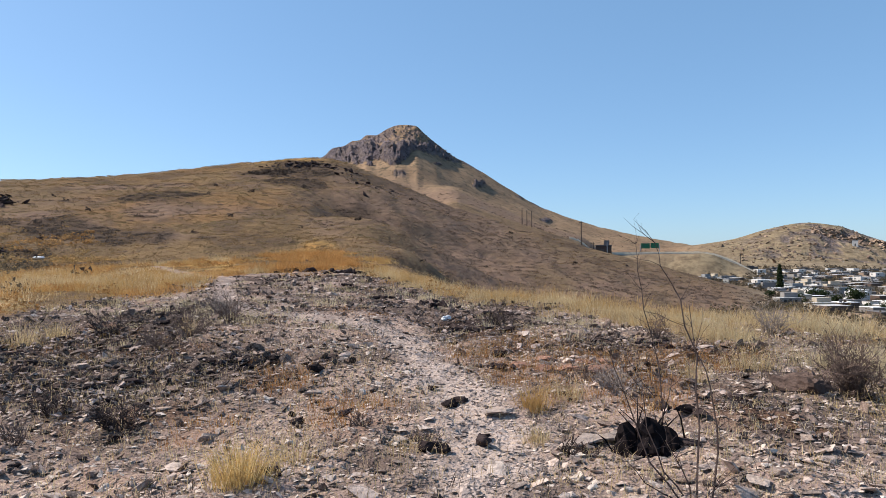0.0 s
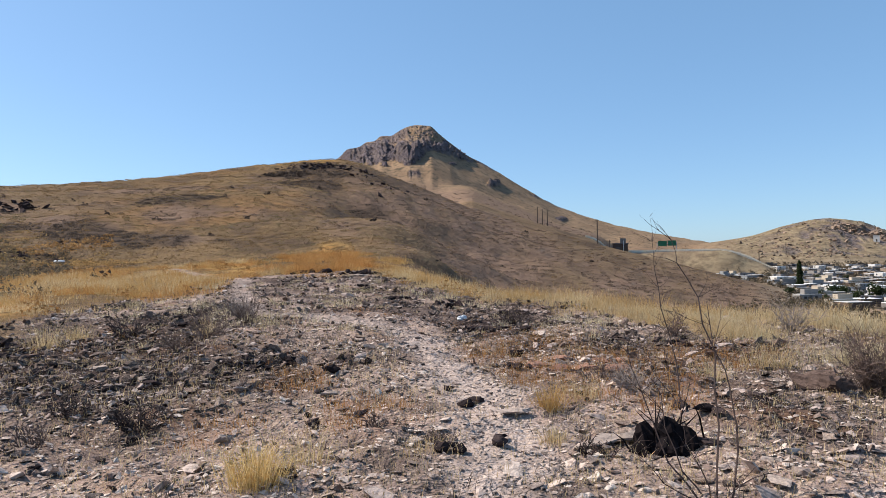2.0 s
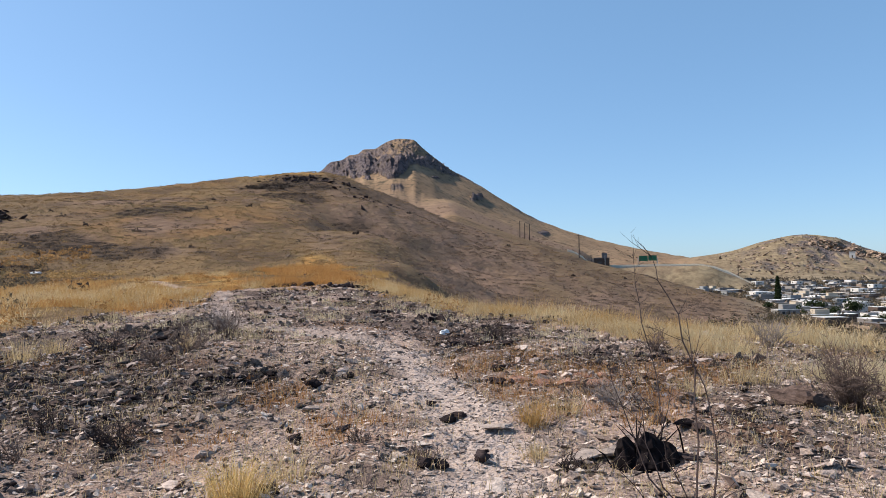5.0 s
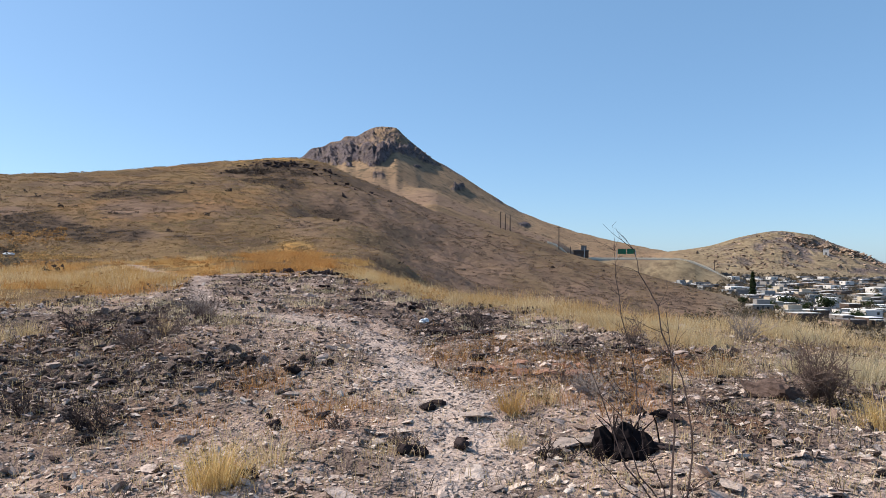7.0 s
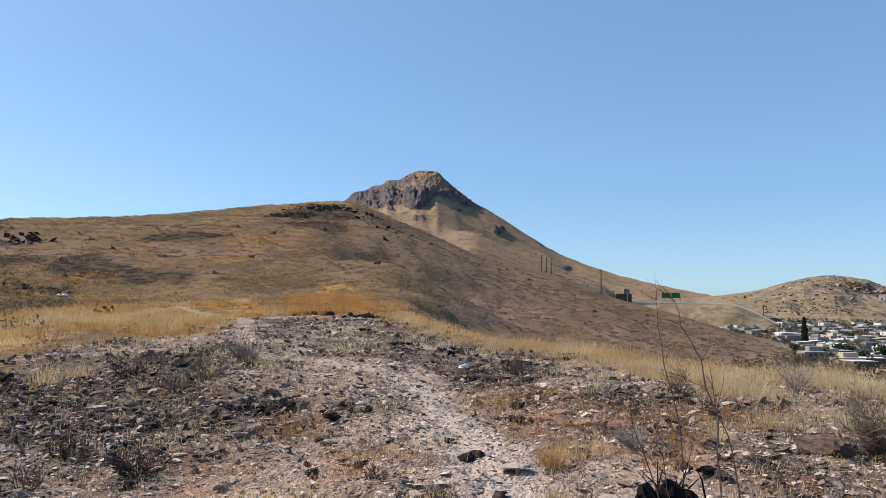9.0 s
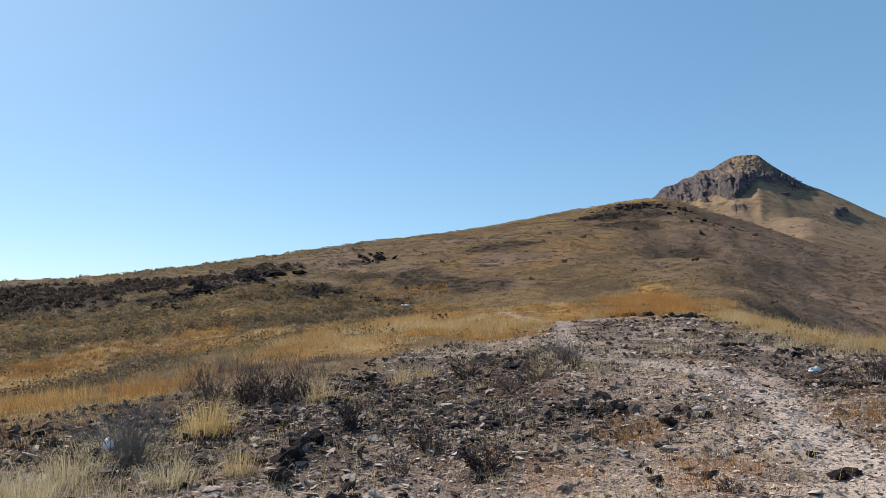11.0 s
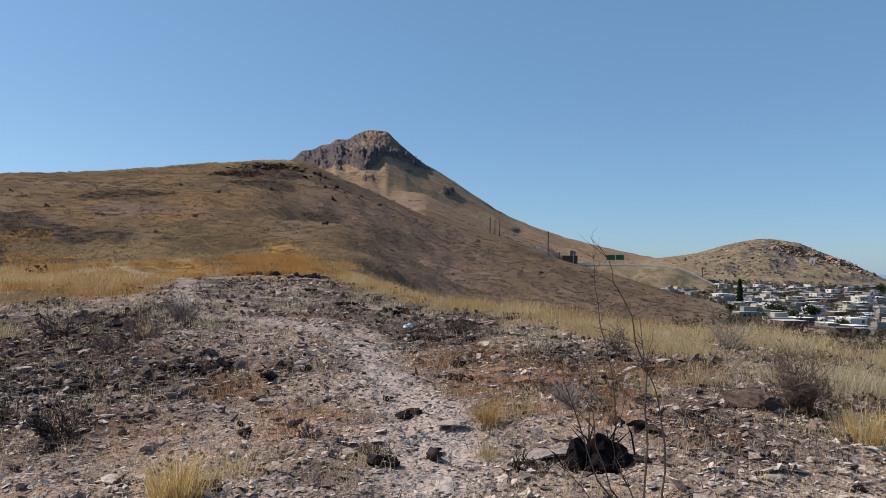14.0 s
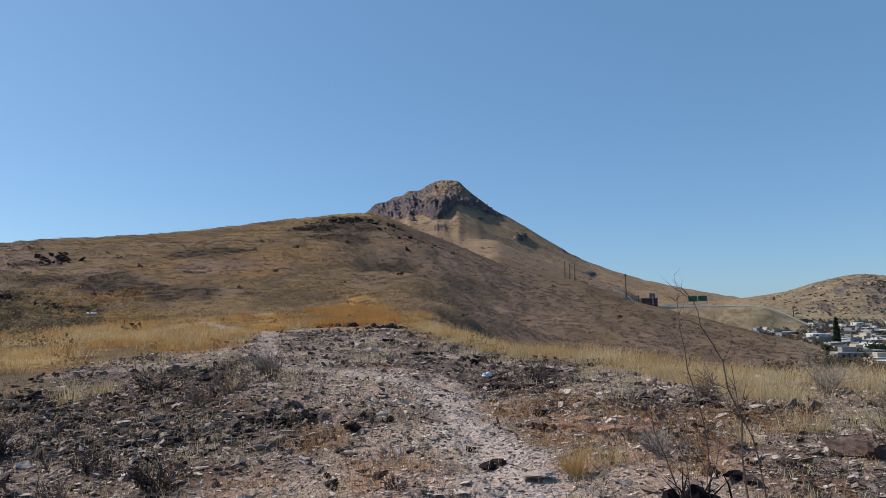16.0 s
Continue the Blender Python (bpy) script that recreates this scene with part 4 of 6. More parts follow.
    m = (r > knoll_edge(az) + 1) & (rng.uniform(0, 1, len(x)) < np.maximum(0.6 * patches(x, y, BRUSH, 14), 0.02) * (0.3 + 0.7 * (noise2(x / 1.8, y / 1.8, 73) > -0.1)))
    x, y, az, r = keep(m, x, y, az, r)
    stuff("leafless_brush", [tufts(x, y, 26, 0.42, 0.75, 0.006 + 0.0004 * r, 0.9)], M_BRUSH, "fine grey-brown leafless brush below the knoll", "brush")
    # straw lying on the ground
    x, y, az, r = scatter(2600, -80, 50, 3.5, 16, 0.8)
    m = rng.uniform(0, 1, len(x)) < 1 - 0.85 * trail(x, y)
    x, y, az, r = keep(m, x, y, az, r)
    stuff("straw_litter", [tufts(x, y, 9, 0.13, 0.5, 0.004, 0.9, sink=-0.005)], M_STRAW, "broken straw lying between the stones", "litter")
    # scrub on the mountain and on the hill beyond the town
    x, y, az, r = scatter(6000, -12, 36, 560, 1240, 0.9)
    m = (noise2(x / 50, y / 50, 78) + 0.5 * rng.normal(0, 1, len(x)) > 0.35)
    x, y, az, r = keep(m, x, y, az, r)
    stuff("mountain_scrub", [clumps(x, y, 10, 3.2, 0.8, 0.7)], M_HILLBRUSH, "dark scrub scattered over the far slopes", "scrub")


grass_of_the_land()


# ---- stones ----
def hull_stone(seed, flat, corners=9, boxy=0.8):
    """An angular broken stone of unit size: verts and triangles."""
    g = np.random.default_rng(seed)
    bm = bmesh.new()
    for _ in range(corners):
        p = g.normal(0, 1, 3)
        p = p / np.abs(p).max() ** boxy / np.linalg.norm(p) ** (1 - boxy) * g.uniform(0.36, 0.52)
        bm.verts.new((p[0] * 1.25, p[1], p[2] * flat))
    res = bmesh.ops.convex_hull(bm, input=bm.verts[:])
    loose = [v for v in bm.verts if not v.link_faces]
    bmesh.ops.delete(bm, geom=loose, context="VERTS")
    bmesh.ops.triangulate(bm, faces=bm.faces[:])
    bmesh.ops.recalc_face_normals(bm, faces=bm.faces[:])
    bm.verts.index_update()
    v = np.array([q.co[:] for q in bm.verts])
    f = np.array([[q.index for q in fc.verts] for fc in bm.faces])
    bm.free()
    return v, f


SHAPES = [hull_stone(100 + k, (0.22, 0.36, 0.55)[k % 3]) for k in range(18)]


SHARDS = [hull_stone(160 + k, (0.16, 0.26)[k % 2], 7) for k in range(10)]


def spread_stones(x, y, size, tilt=0.35, lift=0.08, shapes=SHAPES):
    z = land(x, y)
    chunks = []
    kind = rng.integers(0, len(shapes), len(x))
    for k, (v, f) in enumerate(shapes):
        px, py, pz, ps = keep(kind == k, x, y, z, size)
        n = len(px)
        if not n:
            continue
        a, b = rng.uniform(0, 2 * np.pi, n), rng.normal(0, tilt, n)
        ca, sa, cb, sb = np.cos(a), np.sin(a), np.cos(b), np.sin(b)
        q = v[None] * ps[:, None, None]
        q = np.stack([q[..., 0] * cb[:, None] + q[..., 2] * sb[:, None], q[..., 1], -q[..., 0] * sb[:, None] + q[..., 2] * cb[:, None]], -1)
        q = np.stack([q[..., 0] * ca[:, None] - q[..., 1] * sa[:, None] + px[:, None], q[..., 0] * sa[:, None] + q[..., 1] * ca[:, None] + py[:, None],
                      q[..., 2] + pz[:, None] + lift * ps[:, None]], -1)
        chunks.append((q.reshape(-1, 3), (f[None] + (len(v) * np.arange(n))[:, None, None]).reshape(-1, 3)))
    return chunks


def loose_stones():
    x, y, az, r = scatter(76000, -86, 54, 3.4, 52, 0.95)
    bare = (0.3 + 0.7 * (fbm(x / 1.6, y / 1.6, 44) > -0.1)) * (1 - 0.5 * burnt_at(x, y))
    m = (r < knoll_edge(az) + 2 - 2 * step(-30, -42, az)) & (rng.uniform(0, 1, len(x)) < bare * (1 - 0.8 * trail(x, y)) * (1 - patches(x, y, ASH_AND_DARK, 20, 0.55, 0.3)))
    x, y, az, r = keep(m, x, y, az, r)
    size = np.clip(rng.lognormal(-3.12, 0.5, len(x)), 0.025, 0.2) * (1 + r / 40)
    sooty = rng.uniform(0, 1, len(x)) < 0.8 * burnt_at(x, y)
    stuff("loose_stones", spread_stones(x[~sooty], y[~sooty], size[~sooty]), M_STONES, "broken grey and brown stones strewn over the knoll", "stones")
    stuff("sooty_stones", spread_stones(x[sooty], y[sooty], size[sooty], 0.4, 0.14), M_SOOT, "soot-darkened broken stones on burnt ground", "stones")
    x, y, az, r = scatter(3000, -180, 180, 1.2, 13, 0.8)
    m = ((az < -84) | (az > 52) | (r < 3.8)) & (rng.uniform(0, 1, len(x)) > 0.75 * trail(x, y))
    x, y = keep(m, x, y)
    stuff("stones_about", spread_stones(x, y, np.clip(rng.lognormal(-3.2, 0.5, len(x)), 0.02, 0.12)), M_STONES, "small broken stones strewn over bare soil", "stones")
    x, y, az, r = scatter(9000, -60, 50, 3.4, 30, 0.8)
    m = (r < knoll_edge(az))
    x, y, az, r = keep(m, x, y, az, r)
    size = rng.uniform(0.012, 0.035, len(x)) * (1 + r / 15)
    px, py, paz, pr = scatter(16000, -40, 16, 3.4, 24, 0.75)
    m = trail(px, py) > 0.3
    x, y, size = np.append(x, px[m]), np.append(y, py[m]), np.append(size, rng.uniform(0.02, 0.055, m.sum()) * (1 + pr[m] / 25))
    stuff("gravel", spread_stones(x, y, size), M_GRAVEL, "fine pinkish grey gravel on the path and soil", "gravel")
    x, y, az, r = scatter(60000, -84, 50, 3.6, 44, 0.85)
    d = 0.12 + 0.88 * burnt_at(x, y) * (fbm(x / 0.9, y / 0.9, 46, 3) > -0.5)
    m = (r < knoll_edge(az) + 3) & (rng.uniform(0, 1, len(x)) < d * (1 - 0.9 * trail(x, y)))
    x, y, az, r = keep(m, x, y, az, r)
    size = np.clip(rng.lognormal(-2.85, 0.5, len(x)), 0.03, 0.2) * (1 + r / 45) * np.clip(r / 10, 0.55, 1)
    stuff("dark_clods", spread_stones(x, y, size, 0.6, 0.18), M_CLOD, "dark scorched stones and clods on burnt ground", "stones")
    # flat shards and chips close to the path
    x, y, az, r = scatter(30000, -66, 48, 3.4, 17, 0.8)
    m = (r < knoll_edge(az)) & (rng.uniform(0, 1, len(x)) < (0.45 + 0.55 * (fbm(x / 0.8, y / 0.8, 52, 3) > -0.15)) * (1 - 0.65 * trail(x, y)))
    x, y, az, r = keep(m, x, y, az, r)
    size = np.clip(rng.lognormal(-3.3, 0.42, len(x)), 0.018, 0.12) * (0.75 + r / 28)
    sooty = rng.uniform(0, 1, len(x)) < 0.85 * burnt_at(x, y)
    stuff("stone_chips", spread_stones(x[~sooty], y[~sooty], size[~sooty], 0.3, 0.12, SHARDS), M_STONES, "flat grey-brown stone chips covering the ground", "stones")
    stuff("sooty_chips", spread_stones(x[sooty], y[sooty], 1.2 * size[sooty], 0.4, 0.2, SHARDS), M_SOOT, "flat soot-darkened stone chips on burnt ground", "stones")
    # outcrops on the hillside
    xs, ys = [], []
    for az0, r0, wa, wr, n in ((-49, 114, 1.4, 5, 90), (-47.2, 124, 1.6, 7, 150), (-45.3, 140, 1.8, 9, 180), (-43, 160, 1.8, 10, 150), (-41.5, 180, 1.2, 8, 40), (-37.5, 108, 1.0, 3, 40), (-33, 215, 1.2, 8, 40), (-72, 125, 7, 14, 90), (-38, 118, 2.5, 4, 50), (-33, 108, 1.5, 3, 26), (-11, 322, 3, 8, 90), (-6, 300, 5, 25, 20),
                               (-66, 150, 6, 12, 60), (-34, 16, 2, 1.2, 24), (-12, 49, 1.6, 1.0, 40), (-8.5, 46, 1.5, 0.8, 25)):
        a, q = rng.normal(az0, wa * 0.55, n), rng.normal(r0, wr * 0.6, n)
        xs.append(q * np.sin(np.radians(a)))
        ys.append(q * np.cos(np.radians(a)))
    x, y = np.concatenate(xs), np.concatenate(ys)
    size = rng.uniform(0.003, 0.0105, len(x)) * np.hypot(x, y) + 0.12
    stuff("outcrop_rocks", spread_stones(x, y, size, 0.5), M_DARKROCK, "dark rock outcrops breaking through the hillside", "rocks")


loose_stones()


def far_rocks():
    """Reddish outcrops on the hill beyond the town, and dark ones on the mountain."""
    az = np.concatenate([rng.normal(26.5, 3.2, 700), rng.uniform(28.4, 35, 320)])
    r = np.concatenate([rng.uniform(820, 1048, 700), 1019 + rng.normal(0, 7, 320)])
    x, y = r * np.sin(np.radians(az)), r * np.cos(np.radians(az))
    size = np.concatenate([1.3 + 5 * rng.uniform(0, 1, 700) ** 2.5, rng.uniform(2.5, 8.5, 320)])
    stuff("hill_rocks", spread_stones(x, y, size, 0.6), M_REDROCKS, "reddish brown rocks on the hill beyond the town", "rocks")
    az = np.concatenate([rng.normal(3.1, 0.3, 12), rng.normal(-4.2, 0.2, 7), rng.normal(-6.1, 0.2, 6), rng.uniform(-1.8, 1.8, 16), rng.uniform(-9, -2.4, 40)])
    r = np.concatenate([rng.normal(1150, 5, 12), rng.normal(1068, 5, 7), rng.normal(1080, 5, 6), rng.normal(1222, 8, 16), rng.uniform(1090, 1200, 40)])
    x, y = r * np.sin(np.radians(az)), r * np.cos(np.radians(az))
    stuff("mountain_rocks", spread_stones(x, y, rng.uniform(2.5, 7, len(x)), 0.5, 0.05), M_FARROCK, "dark crags on the mountain side", "rocks")


far_rocks()


def rock_mesh(name, seed, flat, material):
    """A faceted boulder: a hull with its faces roughened and edges broken."""
    v, f = hull_stone(seed, flat, 15, 0.3)
    bm = bmesh.new()
    vs = [bm.verts.new(p) for p in v]
    for t in f:
        bm.faces.new([vs[i] for i in t])
    bmesh.ops.subdivide_edges(bm, edges=bm.edges[:], cuts=2, use_grid_fill=True)
    bm.normal_update()
    for q in bm.verts:
        d = noise.noise(q.co * 4 + Vector((seed, 0, 0))) * 0.12 + noise.noise(q.co * 11) * 0.06
        q.co += q.normal * d
    me = bpy.data.meshes.new(name)
    bm.to_mesh(me)
    bm.free()
    me.materials.append(material)
    return me


def set_rock(name, mesh, az, r, size, turn, label, category="rock", group="", stretch=(1, 1, 1), lift=0.12, tip=0):
    x, y = place(az, r)
    ob = new(name, mesh)
    ob.matrix_world = pose(x, y, height(x, y) + lift * size, tip, 0, turn) @ Matrix.Diagonal((size * stretch[0], size * stretch[1], size * stretch[2], 1))
    return tagged(ob, label, category, group)


R_GREY = [rock_mesh("rock", 300 + k, (0.25, 0.4)[k % 2], M_STONE) for k in range(5)]
R_DARK = [rock_mesh("rock", 320 + k, (0.5, 0.8)[k % 2], M_DARKROCK) for k in range(5)]
R_RED = rock_mesh("rock", 340, 0.5, M_REDROCK)
R_BROWN = rock_mesh("rock", 345, 0.5, M_BROWNROCK)
R_PALE = [rock_mesh("rock", 350 + k, 0.35, M_PALEROCK) for k in range(2)]
for kind, az, r, size, turn, stretch, label in (
        ("slab", -10.5, 8.2, 0.27, 20, (1.1, 0.7, 0.7), "flat pale slab lying beside the path"),
        ("rock", -19.0, 6.7, 0.19, 50, (1, 0.7, 1.3), "white-faced stone with a dark underside"),
        ("rock", 4.4, 6.9, 0.28, 10, (1.3, 0.7, 0.5), "flat grey stone at the edge of the path"),
        ("rock", -3.8, 5.8, 0.17, 60, (1.1, 0.8, 0.6), "pale flat stone on the gravel"),
        ("slab", -8.4, 44.5, 0.9, 15, (1.3, 0.6, 0.5), "white slab on the crest of the knoll"),
        ("slab", 24.6, 4.9, 0.2, 80, (1.2, 0.7, 0.4), "flat grey slab on burnt soil"),
        ("rock", 14.2, 6.15, 0.34, 25, (1.4, 0.9, 0.6), "pale rock beside the charred stump"),
        ("rock", 11.9, 6.0, 0.42, 35, (1.6, 0.8, 0.4), "broad pale rock bedded in the gravel")):
    set_rock(kind, R_PALE[int(az * 7) % 2], az, r, size, turn, label, "rock", stretch=stretch)
for az, r, size, turn, label in (
        (-1.3, 5.6, 0.19, 10, "dark upright stone in the middle of the path"),
        (0.0, 5.6, 0.15, 70, "small dark stone in the middle of the path"), (-0.6, 5.75, 0.1, 20, "small dark stone in the middle of the path"),
        (3.1, 5.85, 0.16, 130, "dark jagged stone beside the path"), (3.5, 6.0, 0.1, 30, "dark jagged stone beside the path"),
        (0.5, 7.5, 0.2, 50, "low dark rock in the path"), (1.3, 7.6, 0.16, 5, "low dark rock in the path"), (-0.9, 8.4, 0.14, 5, "small dark rock in the path"),
        (-12.1, 6.85, 0.15, 40, "dark pointed stone on gravel"), (-10.6, 9.3, 0.26, 120, "low dark rock among stones"), (-25.6, 7.2, 0.14, 20, "dark round stone on gravel"),
        (4.7, 11.5, 0.24, 0, "dark rock at the path's edge"), (4.9, 9.8, 0.2, 30, "dark rock at the path's edge"), (5.8, 9.9, 0.15, 80, "dark rock at the path's edge"), (4.1, 10.0, 0.14, 10, "dark rock at the path's edge"),
        (19.4, 6.9, 0.2, 30, "dark stone with a pale top"), (20.6, 6.8, 0.17, 120, "dark stone with a pale top"), (17.6, 7.3, 0.24, 65, "dark stone with a pale top"),
        (-40.8, 8.1, 0.34, 20, "dark jagged rock on burnt ground"), (-39.8, 8.5, 0.26, 70, "dark jagged rock on burnt ground"),
        (-38.7, 9.1, 0.36, 110, "dark jagged rock on burnt ground"), (-41.5, 7.4, 0.3, 140, "dark jagged rock on burnt ground"),
        (-47.9, 6.4, 0.22, 40, "dark rounded stone beside dry grass"), (40.5, 7.7, 0.55, 20, "grey layered rock at the slope's edge"),
        (-37.5, 6.5, 0.2, 10, "dark stone on gravel"), (-40.0, 6.3, 0.17, 60, "dark stone on gravel"), (-36.3, 6.9, 0.18, 95, "dark stone on gravel")):
    set_rock("rock", R_DARK[int(abs(az * 13 + r * 7)) % 5], az, r, size, turn, label, "rock", lift=0.2)


def rock_cluster(az, r, count, spread, size, meshes, label):
    """A group of jagged rocks close together, each a thing of its own."""
    for _ in range(count):
        a = az + math.degrees(random.gauss(0, spread) / r)
        q = r + random.gauss(0, spread * 0.5)
        s = size * random.uniform(0.45, 1.1)
        set_rock("rock", random.choice(meshes), a, q, s, random.uniform(0, 360), label, "rock", "rock clusters",
                 (random.uniform(0.8, 1.3), random.uniform(0.6, 1.0), random.uniform(0.6, 1.0)), 0.12, random.uniform(-18, 18))


for az, r, count, spread, size, label in (
        (-17.6, 11.0, 12, 0.4, 0.22, "black scorched rock at the ash patch"), (-14.5, 11.6, 5, 0.5, 0.18, "black scorched rock at the ash patch"),
        (3.6, 15.7, 9, 0.5, 0.34, "dark jagged rock with dead weeds"), (6.1, 20.3, 9, 0.5, 0.38, "dark rock below the grassy rim"),
        (-12.6, 48, 10, 1.1, 0.85, "dark boulder on the crest of the knoll"), (-8.0, 46, 8, 1.0, 0.6, "dark boulder on the crest of the knoll"),
        (-34.8, 14.4, 10, 0.5, 0.4, "dark outcrop at the knoll's edge"), (17.6, 13.6, 6, 0.4, 0.32, "dark flat rock in dry grass"),
        (-30.0, 12.0, 9, 0.8, 0.26, "dark broken rock on burnt ground"), (-24.0, 10.5, 9, 0.8, 0.24, "dark broken rock on burnt ground"),
        (-21.0, 17.5, 8, 0.8, 0.3, "dark broken rock on burnt ground"), (-5.0, 26, 8, 1.5, 0.4, "dark rock on the stony knoll"),
        (1.5, 23, 8, 1.4, 0.4, "dark rock on the stony knoll"), (-9.0, 32, 8, 2.0, 0.5, "dark rock on the stony knoll"),
        (-47.5, 121, 16, 3.4, 3.2, "dark blocky boulder in the hillside outcrop"), (-45, 140, 16, 4, 3.8, "dark blocky boulder in the hillside outcrop"),
        (-42.5, 168, 12, 4, 3.8, "dark blocky boulder in the hillside outcrop"), (-37.5, 109, 9, 2.4, 2.2, "dark boulder above the golden grass"),
        (24.0, 7.6, 7, 0.6, 0.2, "dark broken rock on burnt soil"), (-44.5, 8.0, 8, 0.5, 0.26, "dark broken rock on burnt ground")):
    rock_cluster(az, r, count, spread, size, R_DARK, label)
for az, r, count, spread, size in ((9.3, 10.0, 7, 0.35, 0.42), (11.5, 10.6, 4, 0.3, 0.3)):
    rock_cluster(az, r, count, spread, size, [R_RED], "reddish brown rock bedded in dry grass")
for az, r, size, turn in ((27.4, 9.0, 0.56, 25), (28.5, 8.9, 0.42, 100), (26.5, 9.2, 0.32, 60)):
    set_rock("boulder", R_BROWN, az, r, size, turn, "grey-brown boulder beside a leafless bush", "rock", stretch=(1.2, 1.0, 0.9), lift=0.12)

# stones that can be told apart, on the nearest stretch of the knoll
for k in range(310):
    az, r = random.uniform(-62, 44), 4.2 + 11 * random.random() ** 1.2
    x, y = place(az, r)
    if float(trail(np.array([x]), np.array([y]))[0]) > 0.3 and random.random() < 0.75:
        continue
    size = random.choice((0.06, 0.07, 0.08, 0.1, 0.12, 0.16)) * (0.75 + r / 30)
    dark = random.random() < (0.6 if az < -12 else 0.4)
    set_rock("stone", (R_DARK if dark else R_GREY)[random.randrange(5)], az, r, size, random.uniform(0, 360),
             "dark broken stone on the stony ground" if dark else "grey-brown broken stone on the stony ground", "stone",
             "stones on the knoll", (1.2, random.uniform(0.6, 1), random.uniform(0.5, 0.9)), 0.15, random.uniform(-14, 14))


# ---- single tufts ----
def grass_tuft(az, r, tall, wide, count, mat, label):
    x, y = place(az, r)
    g = rng.normal(0, 1, (count, 2)) * wide * 0.17
    a = np.arctan2(g[:, 1], g[:, 0]) + rng.normal(0, 0.7, count)
    h = tall * rng.uniform(0.3, 1.15, count)
    v, f = blades(g[:, 0], g[:, 1], np.zeros(count), h, rng.uniform(0.002, 0.0042, count) * (1 + r / 16), (np.hypot(g[:, 0], g[:, 1]) / wide * 1.3 + np.abs(rng.normal(0, 0.38, count))).clip(0, 0.94), away=a)
    ob = new("grass_tuft", array_mesh("grass_tuft", v, f, mat, np.repeat(rng.uniform(0, 1, count), 5)))
    ob.location = (x, y, height(x, y) - 0.02)
    return tagged(ob, label, "grass tuft", "grass tufts")


for az, r, tall, wide, count, mat, label in (
        (-16.5, 4.95, 0.36, 0.5, 620, M_YELLOW, "bright yellow dry grass tuft beside the path"),
        (-12.5, 5.3, 0.3, 0.5, 160, M_STRAW, "thin straw tuft beside the yellow tuft"),
        (7.4, 7.3, 0.38, 0.36, 320, M_GOLD, "golden dry grass tuft at the path's edge"),
        (7.7, 5.95, 0.2, 0.34, 200, M_STRAW, "short straw tuft at the path's edge"),
        (10.0, 7.6, 0.3, 0.6, 180, M_STRAW, "thin pale tuft behind the stump"),
        (34.7, 8.4, 0.5, 0.8, 420, M_YELLOW, "yellow dry grass tuft beside a leafless bush"),
        (38.5, 7.2, 0.3, 0.6, 220, M_STRAW, "straw tuft on the slope's edge"),
        (-23.3, 33, 0.9, 1.2, 260, M_STRAW, "round dry grass tussock below the saddle"),
        (-25.5, 34, 0.7, 0.9, 200, M_GOLD, "golden grass tussock below the saddle"),
        (-58.8, 7.3, 0.36, 0.8, 420, M_PALE, "straw-coloured grass tuft on the slope"),
        (-61.0, 7.9, 0.36, 0.8, 360, M_PALE, "straw-coloured grass tuft on the slope"),
        (-56.0, 8.2, 0.42, 0.9, 460, M_PALE, "tall straw grass tuft on the slope"),
        (-53.5, 9.6, 0.42, 0.9, 360, M_PALE, "tall straw grass tuft on the slope"),
        (-46.6, 10.4, 0.65, 0.9, 420, M_YELLOW, "yellow grass tuft at the brush"),
        (-49.5, 7.6, 0.36, 0.7, 360, M_PALE, "straw grass tuft with a caught bag"),
        (-43.7, 5.9, 0.36, 0.4, 260, M_YELLOW, "small yellow tuft among stones"),
        (-44.5, 7.6, 0.4, 0.5, 240, M_STRAW, "straw tuft at a fallen branch"),
        (-64.5, 9.4, 0.6, 0.9, 300, M_RUST, "rust-brown dry tuft on the slope"),
        (-31.5, 15.5, 0.6, 0.9, 200, M_STRAW, "pale tuft on the knoll's edge"),
        (-29.5, 17.0, 0.5, 0.9, 180, M_STRAW, "pale tuft on the knoll's edge"),
        (-38.0, 13.0, 0.6, 1.0, 240, M_STRAW, "pale tuft on the knoll's edge"),
        (20.0, 9.0, 0.35, 0.6, 160, M_STRAW, "thin straw tuft on burnt soil"),
        (24.0, 10.5, 0.5, 0.9, 260, M_STRAW, "straw tuft beside the boulder"),
        (-20.5, 15.0, 0.45, 0.6, 200, M_STRAW, "pale tuft among dead bushes")):
    grass_tuft(az, r, tall, wide, count, mat, label)


# ---- dead bushes ----
def tube(chain, radii, out_v, out_f):
    """A thin three-sided branch along a chain of points."""
    base = len(out_v)
    n = len(chain)
    for i, (p, rad) in enumerate(zip(chain, radii)):
        d = (chain[min(i + 1, n - 1)] - chain[max(i - 1, 0)]).normalized()
        u = d.orthogonal().normalized()
        w = d.cross(u)
        for k in range(3):
            ang = 2.094 * k
            out_v.append(tuple(p + (u * math.cos(ang) + w * math.sin(ang)) * rad))
    for i in range(n - 1):
        for k in range(3):
            a, b = base + 3 * i + k, base + 3 * i + (k + 1) % 3
            out_f.append((a, b, b + 3, a + 3))


